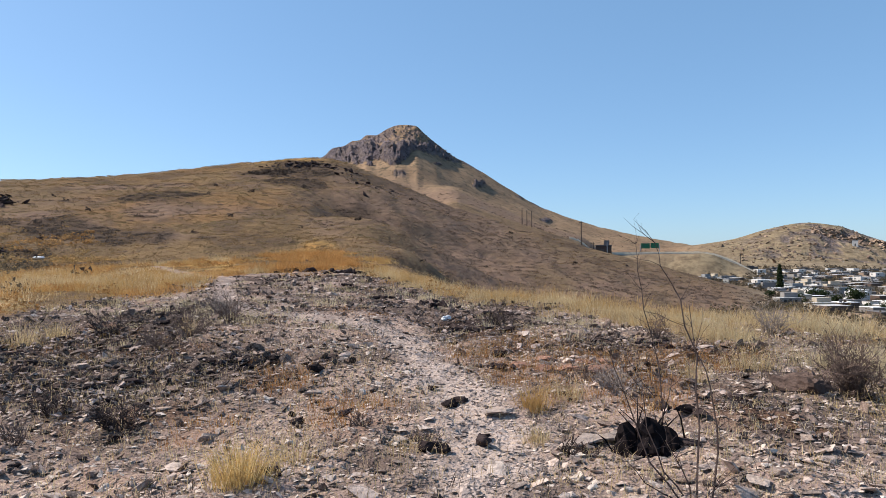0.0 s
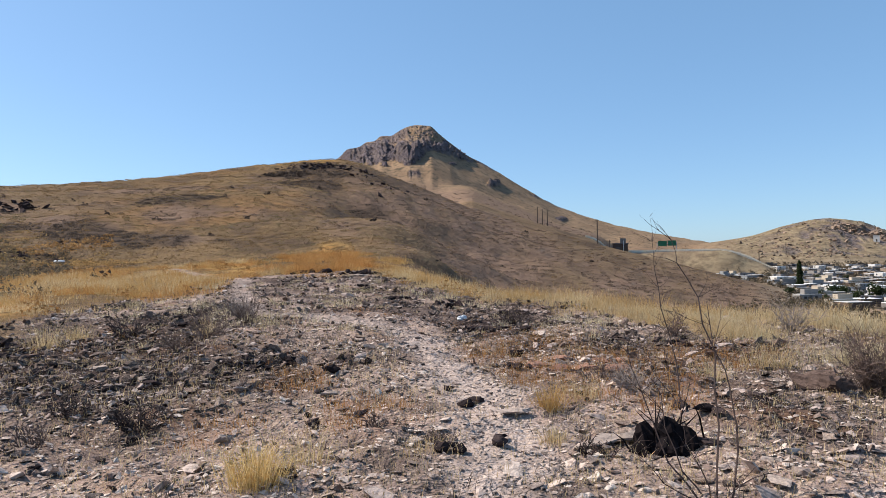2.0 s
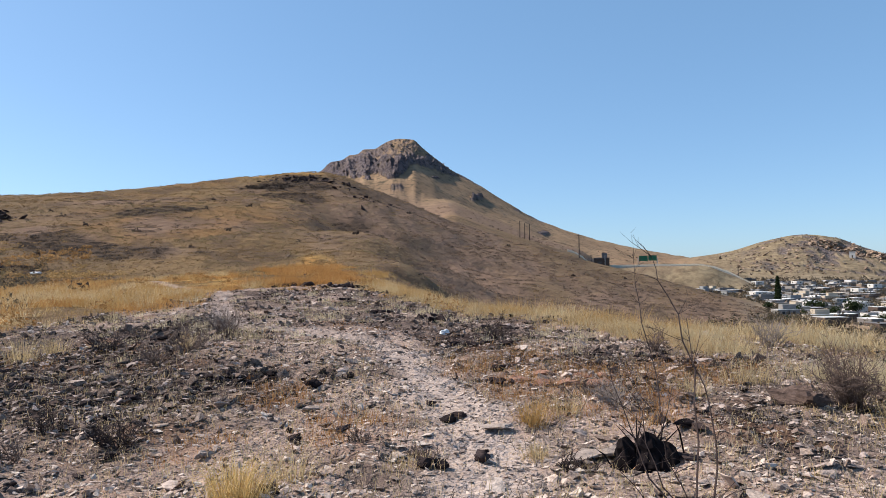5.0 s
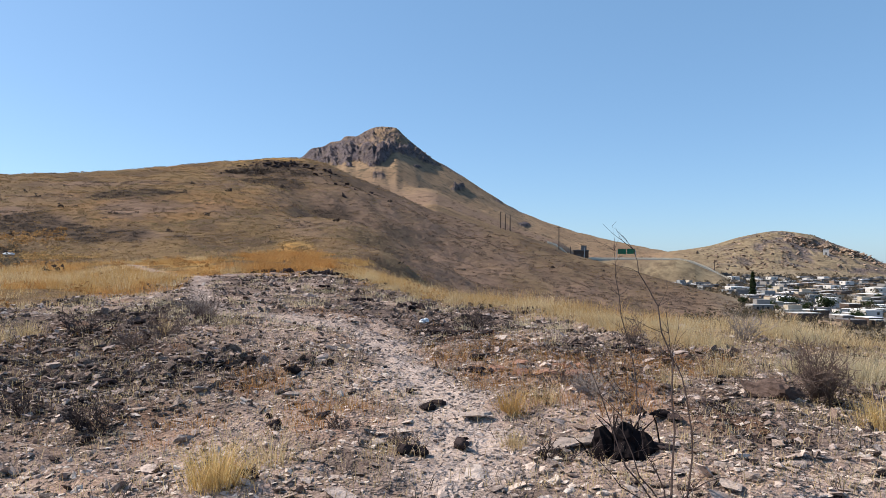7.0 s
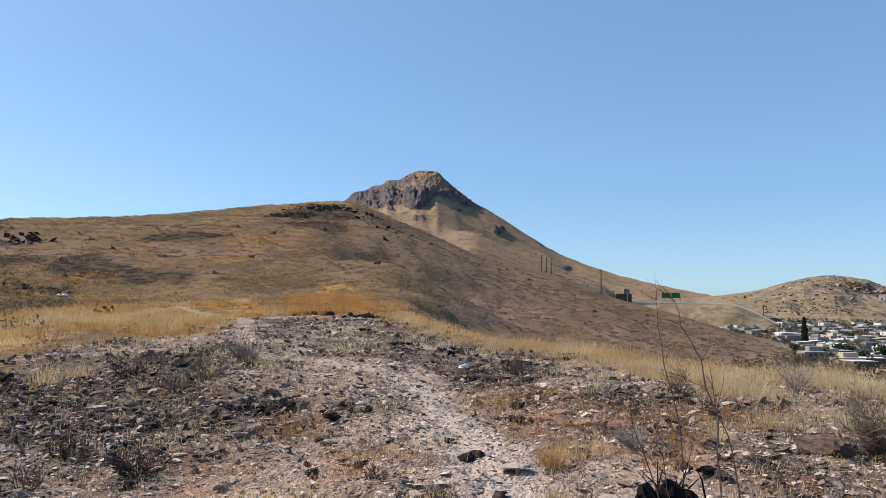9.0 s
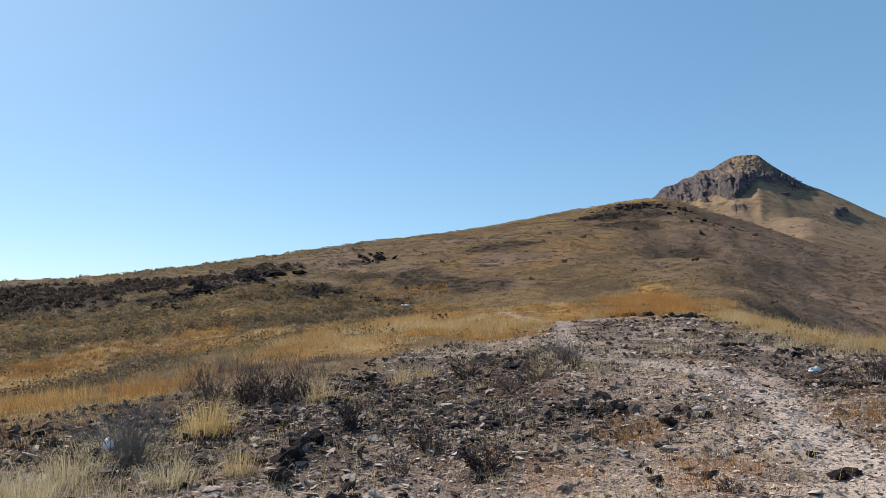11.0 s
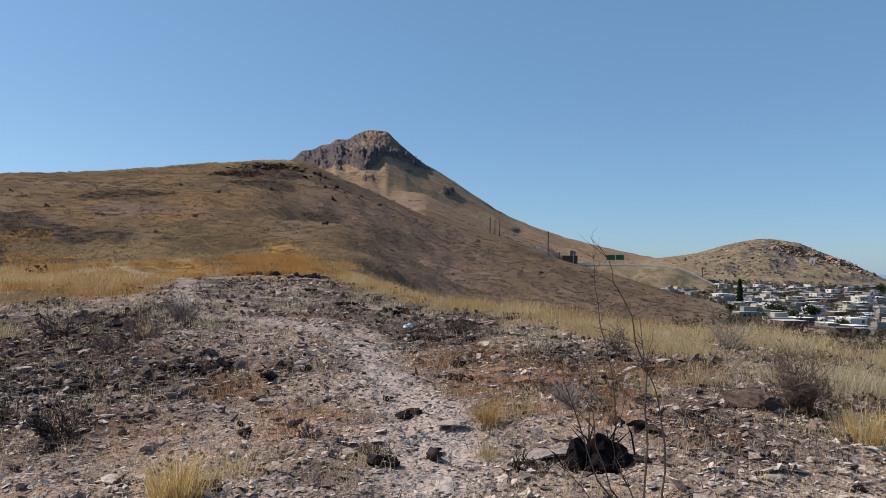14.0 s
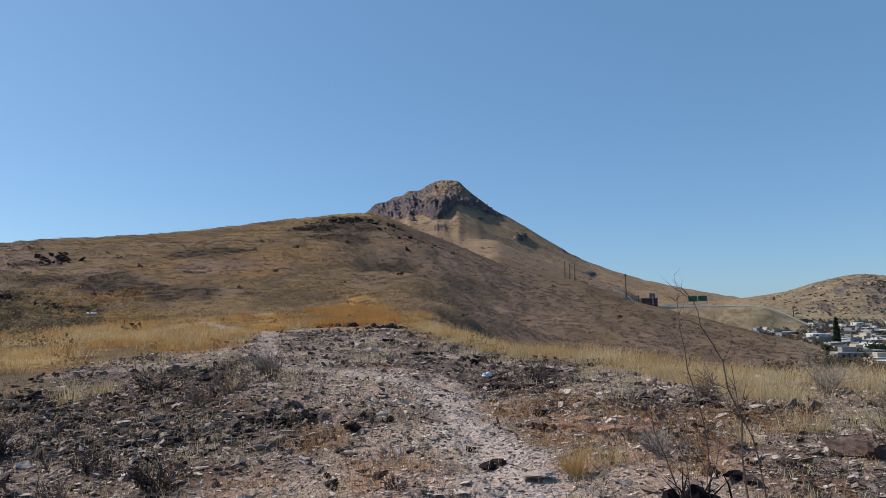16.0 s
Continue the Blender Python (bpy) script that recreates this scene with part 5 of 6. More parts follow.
def grow(rnd, start, way, length, radius, level, vs, fs, wander=0.25, kids=4):
    steps = 4 if level == 0 else 3
    pts, p, d = [start], start.copy(), way.normalized()
    for _ in range(steps):
        d = (d + Vector((rnd.gauss(0, wander), rnd.gauss(0, wander), rnd.gauss(0.03, wander)))).normalized()
        p = p + d * (length / steps)
        pts.append(p.copy())
    tube(pts, [radius * (1 - 0.75 * i / steps) for i in range(steps + 1)], vs[level], fs[level])
    if level < len(vs) - 1:
        for _ in range(kids):
            i = rnd.randrange(1, steps + 1)
            side = Vector((rnd.gauss(0, 1), rnd.gauss(0, 1), rnd.gauss(0.3, 0.6))).normalized()
            grow(rnd, pts[i], d * 0.9 + side * 0.8, length * rnd.uniform(0.3, 0.6), radius * 0.66, level + 1, vs, fs, wander, kids)


def dead_bush(az, r, tall, wide, stems, material, label, seed, kids=5, thick=0.0065):
    x, y = place(az, r)
    rnd = random.Random(seed)
    bush = new("dead_bush")
    bush.location = (x, y, height(x, y) - 0.03)
    twig_v, twig_f = [], []
    for _ in range(stems):
        vs, fs = [[], [], []], [[], [], []]
        a = rnd.uniform(0, 6.283)
        out = rnd.uniform(0.1, 1.0) * wide / tall * 0.8
        root = Vector((math.cos(a), math.sin(a), 0)) * rnd.uniform(0, 0.25 * wide)
        grow(rnd, root, Vector((math.cos(a) * out, math.sin(a) * out, 1)), tall * rnd.uniform(0.45, 1.05), thick * (1 + r / 25), 0, vs, fs, 0.24, kids)
        raw("stem", vs[0], fs[0], material, bush)
        for lvl in (1, 2):
            o = len(twig_v)
            twig_v += vs[lvl]
            twig_f += [tuple(q + o for q in f) for f in fs[lvl]]
    tagged(raw("twig_spray", twig_v, twig_f, material, bush), kind="stuff")
    return tagged(bush, label, "bush", "dead bushes")


for k, (az, r, tall, wide, stems, mat, label) in enumerate((
        (30.8, 9.5, 0.64, 0.5, 60, M_TWIG, "large leafless grey-brown bush beside a boulder"),
        (-25.2, 7.6, 0.30, 0.46, 24, M_DARKTWIG, "low burnt bush on stony ground"),
        (-32.4, 7.4, 0.26, 0.5, 14, M_TWIG, "dark leafless bush on stony ground"),
        (-20.4, 14.6, 0.50, 0.79, 30, M_TWIG, "leafless brown bush among stones"),
        (-22.5, 13.5, 0.36, 0.72, 26, M_TWIG, "leafless brown bush among stones"),
        (-17.7, 19.6, 0.66, 1.08, 32, M_GREYTWIG, "pale grey leafless bush beside the path"),
        (-17.6, 17.8, 0.58, 1.01, 28, M_TWIG, "leafless brown bush beside the path"),
        (-26.0, 16.5, 0.50, 1.01, 26, M_DARKTWIG, "dark leafless bush among stones"),
        (-52.0, 8.6, 0.61, 0.58, 40, M_GREYTWIG, "grey leafless bush with a white bag caught in it"),
        (-43.5, 13.5, 0.65, 1.08, 36, M_DARKTWIG, "dark leafless bush below the knoll"),
        (-40.5, 13.2, 0.58, 0.94, 32, M_DARKTWIG, "dark leafless bush below the knoll"),
        (-46.0, 14.5, 0.65, 1.01, 32, M_TWIG, "brown leafless bush below the knoll"),
        (-62.5, 9.8, 0.65, 0.65, 34, M_TWIG, "rust-brown leafless bush on the slope"),
        (-76.0, 7.0, 0.65, 0.86, 44, M_GREYTWIG, "dense grey leafless bush on the slope"),
        (-73.0, 6.2, 0.36, 0.65, 26, M_DARKTWIG, "dark leafless bush on the slope"),
        (-35.8, 9.8, 0.36, 0.43, 22, M_DARKTWIG, "burnt leafless bush among rocks"),
        (-30.0, 8.6, 0.26, 0.4, 12, M_DARKTWIG, "burnt leafless bush among rocks"),
        (14.2, 8.2, 0.29, 0.72, 26, M_GREYTWIG, "low grey twiggy bush behind the stump"),
        (12.0, 8.8, 0.25, 0.65, 22, M_TWIG, "low brown twiggy bush behind the stump"),
        (4.6, 17.0, 0.50, 0.86, 24, M_DARKTWIG, "dark dead bush beside a jagged rock"),
        (25.5, 16.0, 0.65, 0.72, 22, M_GREYTWIG, "thin grey bush on the grassy rim"),
        (17.5, 14.5, 0.50, 0.72, 20, M_TWIG, "thin brown bush in dry grass"),
        (10.5, 5.6, 0.16, 0.29, 18, M_DARKTWIG, "small burnt bush at the path's edge"),
        (-2.0, 6.0, 0.14, 0.29, 16, M_TWIG, "small dry bush at the path's edge"),
        (-7.0, 6.3, 0.14, 0.25, 14, M_TWIG, "small dry bush on gravel"))):
    dead_bush(az, r, tall, wide, stems, mat, label, 500 + k, 4 if r > 11 else 5)


# ---- tall bare shrubs in the foreground ----
# stems: points as (sideways, height), how far the tip stands back, side twigs
SHRUBS = [(20.1, 4.62, (
    (((0, 0), (0.02, 0.46), (0.01, 0.92), (-0.1, 1.27), (-0.2, 1.5), (-0.25, 1.66)), 0.35, 6),
    (((0.1, 0), (0.13, 0.32), (0.12, 0.62), (0.07, 0.82), (0.02, 0.95), (-0.03, 1.25)), 0.15, 4),
    (((-0.08, 0), (-0.28, 0.22), (-0.39, 0.5), (-0.5, 0.81), (-0.54, 0.95)), 0.2, 4),
    (((-0.05, 0), (-0.19, 0.17), (-0.3, 0.42), (-0.33, 0.62), (-0.42, 0.75)), 0.25, 3),
    (((-0.03, 0), (-0.08, 0.2), (-0.17, 0.36), (-0.2, 0.52)), 0.0, 3),
    (((0.02, 0), (0.14, 0.12), (0.3, 0.2), (0.42, 0.24)), 0.1, 2),
    (((-0.1, 0), (-0.3, 0.1), (-0.46, 0.3), (-0.55, 0.36)), -0.1, 2)), "tall bare dark-stemmed shrub growing from the stony ground"),
    (17.6, 7.4, (
        (((0, 0), (-0.03, 0.5), (-0.16, 1.04), (-0.22, 1.45), (-0.24, 1.72)), 0.1, 7),
        (((0.02, 0), (-0.2, 0.3), (-0.42, 0.62)), 0.2, 3),
        (((0, 0), (0.1, 0.25), (0.16, 0.5)), 0.1, 2)), "slender bare stem standing behind the charred stump")]


def bare_shrub(az, r, stems, label, seed):
    x, y = place(az, r)
    shrub = new("bare_shrub")
    shrub.matrix_basis = pose(x, y, height(x, y) - 0.02, 0, 0, -az)
    rnd = random.Random(seed)
    for line, back, kids in stems:
        vs, fs = [[], [], []], [[], [], []]
        tip = line[-1][1]
        pts = []
        for (ax, az0), (bx, bz) in zip(line[:-1], line[1:]):
            for t in (0.0, 0.5):
                u, w = ax + (bx - ax) * t, az0 + (bz - az0) * t
                pts.append(Vector((u + rnd.gauss(0, 0.007), back * w / max(tip, 0.3) + rnd.gauss(0, 0.012), w)))
        pts.append(Vector((line[-1][0], back, tip)))
        n = len(pts)
        thick = 0.0042 + 0.0032 * min(tip, 1.4)
        tube(pts, [thick * (1 - 0.72 * k / (n - 1)) for k in range(n)], vs[0], fs[0])
        for _ in range(kids * 2):
            way = Vector((rnd.gauss(-0.15, 0.8), rnd.gauss(0, 0.7), rnd.uniform(0.4, 1.2)))
            grow(rnd, pts[rnd.randrange(n // 3, n)], way, rnd.uniform(0.08, 0.3), 0.0028, 1, vs, fs, 0.15, 1)
        stem = raw("stem", vs[0], fs[0], M_DARKTWIG, shrub)
        tagged(raw("twig_spray", vs[1] + vs[2], fs[1] + [tuple(q + len(vs[1]) for q in f) for f in fs[2]], M_DARKTWIG, stem), kind="stuff")
    tagged(shrub, label, "shrub", "bare shrubs")


for k, (az, r, stems, label) in enumerate(SHRUBS):
    bare_shrub(az, r, stems, label, 77 + k)


# ---- charred stump ----
def charred_stump():
    x, y = place(16.7, 5.8)
    stump = new("charred_stump")
    stump.location = (x, y, height(x, y))
    # sideways, back, width, height, lean
    for k, (px, py, w, h, tilt) in enumerate(((-0.16, 0.0, 0.15, 0.30, -14), (0.0, 0.03, 0.2, 0.33, 2), (0.13, -0.02, 0.17, 0.26, 14), (-0.05, -0.09, 0.19, 0.2, -6),
                                              (0.21, 0.05, 0.13, 0.17, 24), (-0.23, 0.05, 0.12, 0.14, -26), (0.08, 0.12, 0.18, 0.24, 5), (0.06, -0.12, 0.14, 0.13, 10))):
        bm = bmesh.new()
        rnd = random.Random(900 + k)
        sides, levels = 14, 9
        crown = [rnd.uniform(0.85, 1.1) for _ in range(sides)]
        rings = []
        for i in range(levels):
            t = i / (levels - 1)
            ring = []
            for j in range(sides):
                a = 2 * math.pi * j / sides
                rib = noise.noise(Vector((math.cos(a) * 2.2, math.sin(a) * 2.2, k * 7.1)))
                rough = noise.noise(Vector((math.cos(a) * 5, math.sin(a) * 5, t * 6 + k)))
                rad = w * (0.66 - 0.16 * t + 0.1 * (1 - t) ** 3) * (1 - 0.55 * max(0, (t - 0.7) / 0.3) ** 2) * (1 + 0.4 * rib + 0.3 * rough)
                ring.append(bm.verts.new((rad * math.cos(a), rad * math.sin(a), h * t * (1 + (crown[j] - 1) * t) - 0.05)))
            rings.append(ring)
        for lo, hi in zip(rings[:-1], rings[1:]):
            for j in range(sides):
                bm.faces.new((lo[j], lo[(j + 1) % sides], hi[(j + 1) % sides], hi[j]))
        hub = bm.verts.new((0, 0, h * 0.9))
        for j in range(sides):
            bm.faces.new((rings[-1][j], rings[-1][(j + 1) % sides], hub))
        ob = part("stub", bm, M_CHAR, stump)
        ob.matrix_basis = pose(px, py, 0, 0, tilt, k * 40)
    rnd = random.Random(31)
    for k in range(18):
        a = rnd.uniform(0, 6.283)
        vs, fs = [], []
        out = rnd.uniform(0.15, 0.75)
        root = Vector((rnd.gauss(0, 0.1), rnd.gauss(0, 0.06), rnd.uniform(0, 0.15)))
        tall = rnd.uniform(0.15, 0.34)
        tube([root, root + Vector((math.cos(a) * out * 0.14, math.sin(a) * out * 0.14, tall * 0.6)), root + Vector((math.cos(a) * out * 0.34, math.sin(a) * out * 0.34, tall))], [0.010, 0.008, 0.002], vs, fs)
        raw("charred_leaf", vs, fs, M_CHAR, stump)
    tagged(stump, "charred black stump of a burnt plant beside pale rock", "stump")


charred_stump()


# ---- litter ----
def crumpled(name, az, r, sx, sy, sz, material, label, lift=0.0, seed=1):
    x, y = place(az, r)
    bm = bmesh.new()
    bmesh.ops.create_icosphere(bm, subdivisions=3, radius=0.5)
    for v in bm.verts:
        q = v.co.copy()
        v.co += q.normalized() * (0.22 * noise.noise(q * 4 + Vector((seed, 2, 3))) + 0.1 * noise.noise(q * 11))
        v.co = Vector((v.co.x * sx, v.co.y * sy, v.co.z * sz))
    ob = part(name, bm, material)
    ob.location = (x, y, height(x, y) + lift + sz * 0.35)
    return tagged(ob, label, "litter", "litter")


crumpled("plastic_bag", -53.6, 8.5, 0.11, 0.1, 0.13, M_WHITE, "white plastic bag caught in a grey bush", 0.22, 1)
crumpled("plastic_bottle", 0.25, 17.8, 0.24, 0.14, 0.15, plain_material("clear_plastic", (0.62, 0.66, 0.7), 0.25, wear=0.2, scale=7), "crushed clear plastic bottle on stones", 0.0, 4)
crumpled("paper_scrap", -30.6, 105, 1.5, 0.6, 0.3, M_WHITE, "white scrap of rubbish in golden grass", 0.25, 7)
crumpled("plastic_bag", -39.1, 9.4, 0.13, 0.1, 0.07, plain_material("blue_plastic", (0.42, 0.47, 0.56), 0.4, wear=0.3, scale=7), "bluish plastic scrap between rocks", 0.02, 12)
crumpled("paper_scrap", -53.0, 6.2, 0.12, 0.1, 0.05, M_WHITE, "white scrap on stony ground", 0.0, 15)


# ---- town in the valley ----
WALLS = [plain_material("wall_" + n, c, 0.85, wear=0.3, scale=0.6) for n, c in (
    ("white", (0.54, 0.52, 0.50)), ("cream", (0.40, 0.345, 0.275)), ("block", (0.17, 0.155, 0.15)), ("tan", (0.22, 0.165, 0.125)),
    ("rose", (0.28, 0.14, 0.115)), ("grey", (0.22, 0.21, 0.205)), ("brown", (0.085, 0.06, 0.05)), ("blue", (0.22, 0.235, 0.25)))]
ROOFS = [plain_material("roof_" + n, c, 0.8, wear=0.3, scale=0.5) for n, c in (
    ("white", (0.76, 0.76, 0.76)), ("grey", (0.46, 0.45, 0.44)), ("dark", (0.13, 0.12, 0.12)), ("red", (0.36, 0.10, 0.07)))]
M_PANE = plain_material("window_pane", (0.03, 0.035, 0.04), 0.15, wear=0.1, spec=0.5)
M_DOOR = plain_material("metal_door", (0.09, 0.08, 0.075), 0.5, wear=0.3)
M_TANK = plain_material("water_tank", (0.05, 0.05, 0.055), 0.5, wear=0.2)
M_TIN = plain_material("tin", (0.5, 0.5, 0.5), 0.5, 0.4, wear=0.4)


def box(bm, x0, y0, z0, x1, y1, z1):
    v = [bm.verts.new(p) for p in ((x0, y0, z0), (x1, y0, z0), (x1, y1, z0), (x0, y1, z0), (x0, y0, z1), (x1, y0, z1), (x1, y1, z1), (x0, y1, z1))]
    for f in ((3, 2, 1, 0), (4, 5, 6, 7), (0, 1, 5, 4), (1, 2, 6, 5), (2, 3, 7, 6), (3, 0, 4, 7)):
        bm.faces.new([v[i] for i in f])


def boxes_part(name, blocks, material, parent, label=""):
    bm = bmesh.new()
    for b in blocks:
        box(bm, *b)
    return part(name, bm, material, parent, label)


def house(seed):
    """A flat-roofed block house with parapet, windows, door and a water tank."""
    rnd = random.Random(seed)
    w, d = rnd.uniform(5, 11), rnd.uniform(4, 7)
    h = rnd.uniform(2.1, 2.7) if rnd.random() < 0.93 else rnd.uniform(4.2, 4.8)
    wall, roof = rnd.choice(WALLS + WALLS[:1] * 3 + WALLS[1:3] + WALLS[2:3] * 2 + WALLS[5:7]), rnd.choice(ROOFS[:1] * 3 + ROOFS[1:3] * 3 + ROOFS[3:])
    ob = new("house")
    p, t = rnd.uniform(0.08, 0.3), 0.16
    x0, x1, y0, y1 = -w / 2, w / 2, -d / 2, d / 2
    boxes_part("wall", [(x0, y0, -1.5, x1, y0 + t, h + p), (x0, y1 - t, -1.5, x1, y1, h + p), (x0, y0 + t, -1.5, x0 + t, y1 - t, h + p), (x1 - t, y0 + t, -1.5, x1, y1 - t, h + p)], wall, ob)
    boxes_part("roof", [(x0 - 0.04, y0 - 0.04, h + p, x1 + 0.04, y1 + 0.04, h + p + 0.12)], roof, ob)
    for lvl in range(1 if h < 4 else 2):
        z = 0.75 + 2.2 * lvl
        for side in (-1, 1):
            for k in range(2 if side < 0 and lvl == 0 else 1):
                cx = x0 + w * (0.27 + 0.46 * k) + rnd.uniform(-0.4, 0.4)
                yy = y0 if side < 0 else y1
                boxes_part("window", [(cx - 0.5, min(yy, yy + 0.06 * side), z, cx + 0.5, max(yy, yy + 0.06 * side), z + 0.95)], M_PANE, ob)
            cy = rnd.uniform(-d * 0.25, d * 0.25)
            xx = x0 if side < 0 else x1
            boxes_part("window", [(min(xx, xx + 0.06 * side), cy - 0.6, z, max(xx, xx + 0.06 * side), cy + 0.6, z + 0.95)], M_PANE, ob)
    boxes_part("door", [(-0.5, y0 - 0.05, -0.1, 0.45, y0, 2.05)], M_DOOR, ob)
    style = seed % 4
    if style == 0:
        bm = bmesh.new()
        bmesh.ops.create_cone(bm, cap_ends=True, segments=12, radius1=0.55, radius2=0.5, depth=1.3, matrix=pose(w * 0.25, d * 0.2, h + 0.66))
        bmesh.ops.create_cone(bm, cap_ends=True, segments=12, radius1=0.5, radius2=0.2, depth=0.2, matrix=pose(w * 0.25, d * 0.2, h + 1.41))
        part("water_tank", bm, M_TANK, ob, "black plastic water tank")
    if style == 1:
        boxes_part("porch_roof", [(x0, y0 - 2.4, h - 0.35, x1 * 0.3, y0, h - 0.2)], rnd.choice(ROOFS), ob)
        for k in (0, 1):
            boxes_part("porch_post", [(x0 + 0.1 + k * (w * 0.55), y0 - 2.3, -1.5, x0 + 0.25 + k * (w * 0.55), y0 - 2.15, h - 0.35)], wall, ob)
    if style == 2:
        boxes_part("upper_room", [(x0 * 0.3, y0 * 0.2, h, x1 - t, y1 - t, h + 1.9)], wall, ob)
    if style == 3:
        boxes_part("yard_wall", [(x0 - 3.5, y0 - 3, -1.5, x0 - 3.35, y1, 1.9), (x0 - 3.35, y0 - 3, -1.5, x1, y0 - 2.85, 1.9)], rnd.choice(WALLS[2:4]), ob)
    names = {0: "white", 1: "cream", 2: "bare concrete block", 3: "tan", 4: "rose", 5: "grey", 6: "brown", 7: "pale blue"}
    tagged(ob, f"{names[WALLS.index(wall)]} {'two-storey' if h > 4 else 'single-storey'} flat-roofed house in the valley town", "house", "houses of the town")
    return ob


def town():
    rnd = random.Random(5)
    models, spots = [house(40 + k) for k in range(22)], []
    turn = radians(6)
    for i in range(-72, 72):
        for j in range(-72, 72):
            u, v = i * 11.5 + rnd.uniform(-2.4, 2.4), j * 13.5 + (4 if j % 2 else 0) + rnd.uniform(-3, 3)
            x, y = u * math.cos(turn) - v * math.sin(turn), u * math.sin(turn) + v * math.cos(turn)
            az, r = math.degrees(math.atan2(x, y)), math.hypot(x, y)
            limit = 770 if az < 34 else 800
            if 19 < az < 46 and (262 - 60 * min(max((az - 27) / 10, 0), 1)) < r < limit and rnd.random() < (0.76 if r < 520 else 0.45):
                z = float(land(np.array([x]), np.array([y]), False)[0])
                if z < plain(np.array([az]), np.array([r]))[0] + 3:
                    spots.append((r, x, y, z, turn + rnd.choice((0, 1, 2, 3)) * math.pi / 2 + rnd.uniform(-0.16, 0.16)))
    spots.sort()
    for k, (r, x, y, z, a) in enumerate(spots[:300]):
        m = pose(x, y, z, 0, 0, math.degrees(a))
        if k < len(models):
            models[k].matrix_basis = m
        else:
            copy_thing(models[rnd.randrange(len(models))], m)
    return spots[300:]


FAR_HOUSES = town()


def far_city():
    """Roofs of the city beyond, too small to tell apart."""
    g = np.random.default_rng(3)
    n = 2600
    az, r = g.uniform(36.2, 47, n), 800 + 2600 * g.uniform(0, 1, n) ** 1.2
    x, y = r * np.sin(np.radians(az)), r * np.cos(np.radians(az))
    z = land(x, y, False)
    w, d, h, a = g.uniform(5, 11, n), g.uniform(5, 9, n), g.uniform(2.5, 5.5, n), g.uniform(0.3, 0.6, n)
    near = np.array([q[1:] for q in FAR_HOUSES])
    k = len(near)
    x, y, z, a = np.append(x, near[:, 0]), np.append(y, near[:, 1]), np.append(z, near[:, 2]), np.append(a, near[:, 3])
    w, d, h = np.append(w, g.uniform(4.5, 9.5, k)), np.append(d, g.uniform(4, 6.5, k)), np.append(h, g.uniform(2.2, 3.2, k))
    n += k
    c = np.array([(-1, -1, 0), (1, -1, 0), (1, 1, 0), (-1, 1, 0), (-1, -1, 1), (1, -1, 1), (1, 1, 1), (-1, 1, 1)], float)
    px, py = c[None, :, 0] * w[:, None] / 2, c[None, :, 1] * d[:, None] / 2
    v = np.stack([px * np.cos(a)[:, None] - py * np.sin(a)[:, None] + x[:, None], px * np.sin(a)[:, None] + py * np.cos(a)[:, None] + y[:, None],
                  z[:, None] - 1 + c[None, :, 2] * (h[:, None] + 1)], -1).reshape(-1, 3)
    t = np.array([(4, 5, 6), (4, 6, 7), (0, 1, 5), (0, 5, 4), (1, 2, 6), (1, 6, 5), (2, 3, 7), (2, 7, 6), (3, 0, 4), (3, 4, 7)])
    f = (t[None] + 8 * np.arange(n)[:, None, None]).reshape(-1, 3)
    m = Nodes("far_walls", 0.85)
    col = m.ramp(m.island(), (0.0, (0.05, 0.047, 0.05)), (0.7, (0.19, 0.18, 0.175)), (1.0, (0.62, 0.63, 0.65)))
    stuff("far_city", [(v, f)], m.done(col), "distant pale city spreading over the plain", "city")


far_city()


def town_scrub():
    x, y, az, r = scatter(9000, 20, 47, 185, 800, 0.8)
    m = land(x, y, False) < plain(az, r) + 4
    x, y, az, r = keep(m, x, y, az, r)
    stuff("town_scrub", [clumps(x, y, 10, 3.0, 2.3, 0.5 + 0.0008 * r)], M_GREYSHRUB, "dull winter scrub in yards between the houses", "scrub")


town_scrub()


# ---- trees of the town ----
M_LEAF = blade_material("dark_leaves", ((0.0, (0.018, 0.028, 0.012)), (0.5, (0.035, 0.05, 0.022)), (1.0, (0.06, 0.075, 0.035))))
M_DULL = blade_material("dull_leaves", ((0.0, (0.05, 0.042, 0.03)), (0.5, (0.085, 0.072, 0.048)), (1.0, (0.13, 0.11, 0.075))))
M_TRUNK = plain_material("trunk", (0.11, 0.08, 0.06), 0.9, wear=0.4, scale=3)


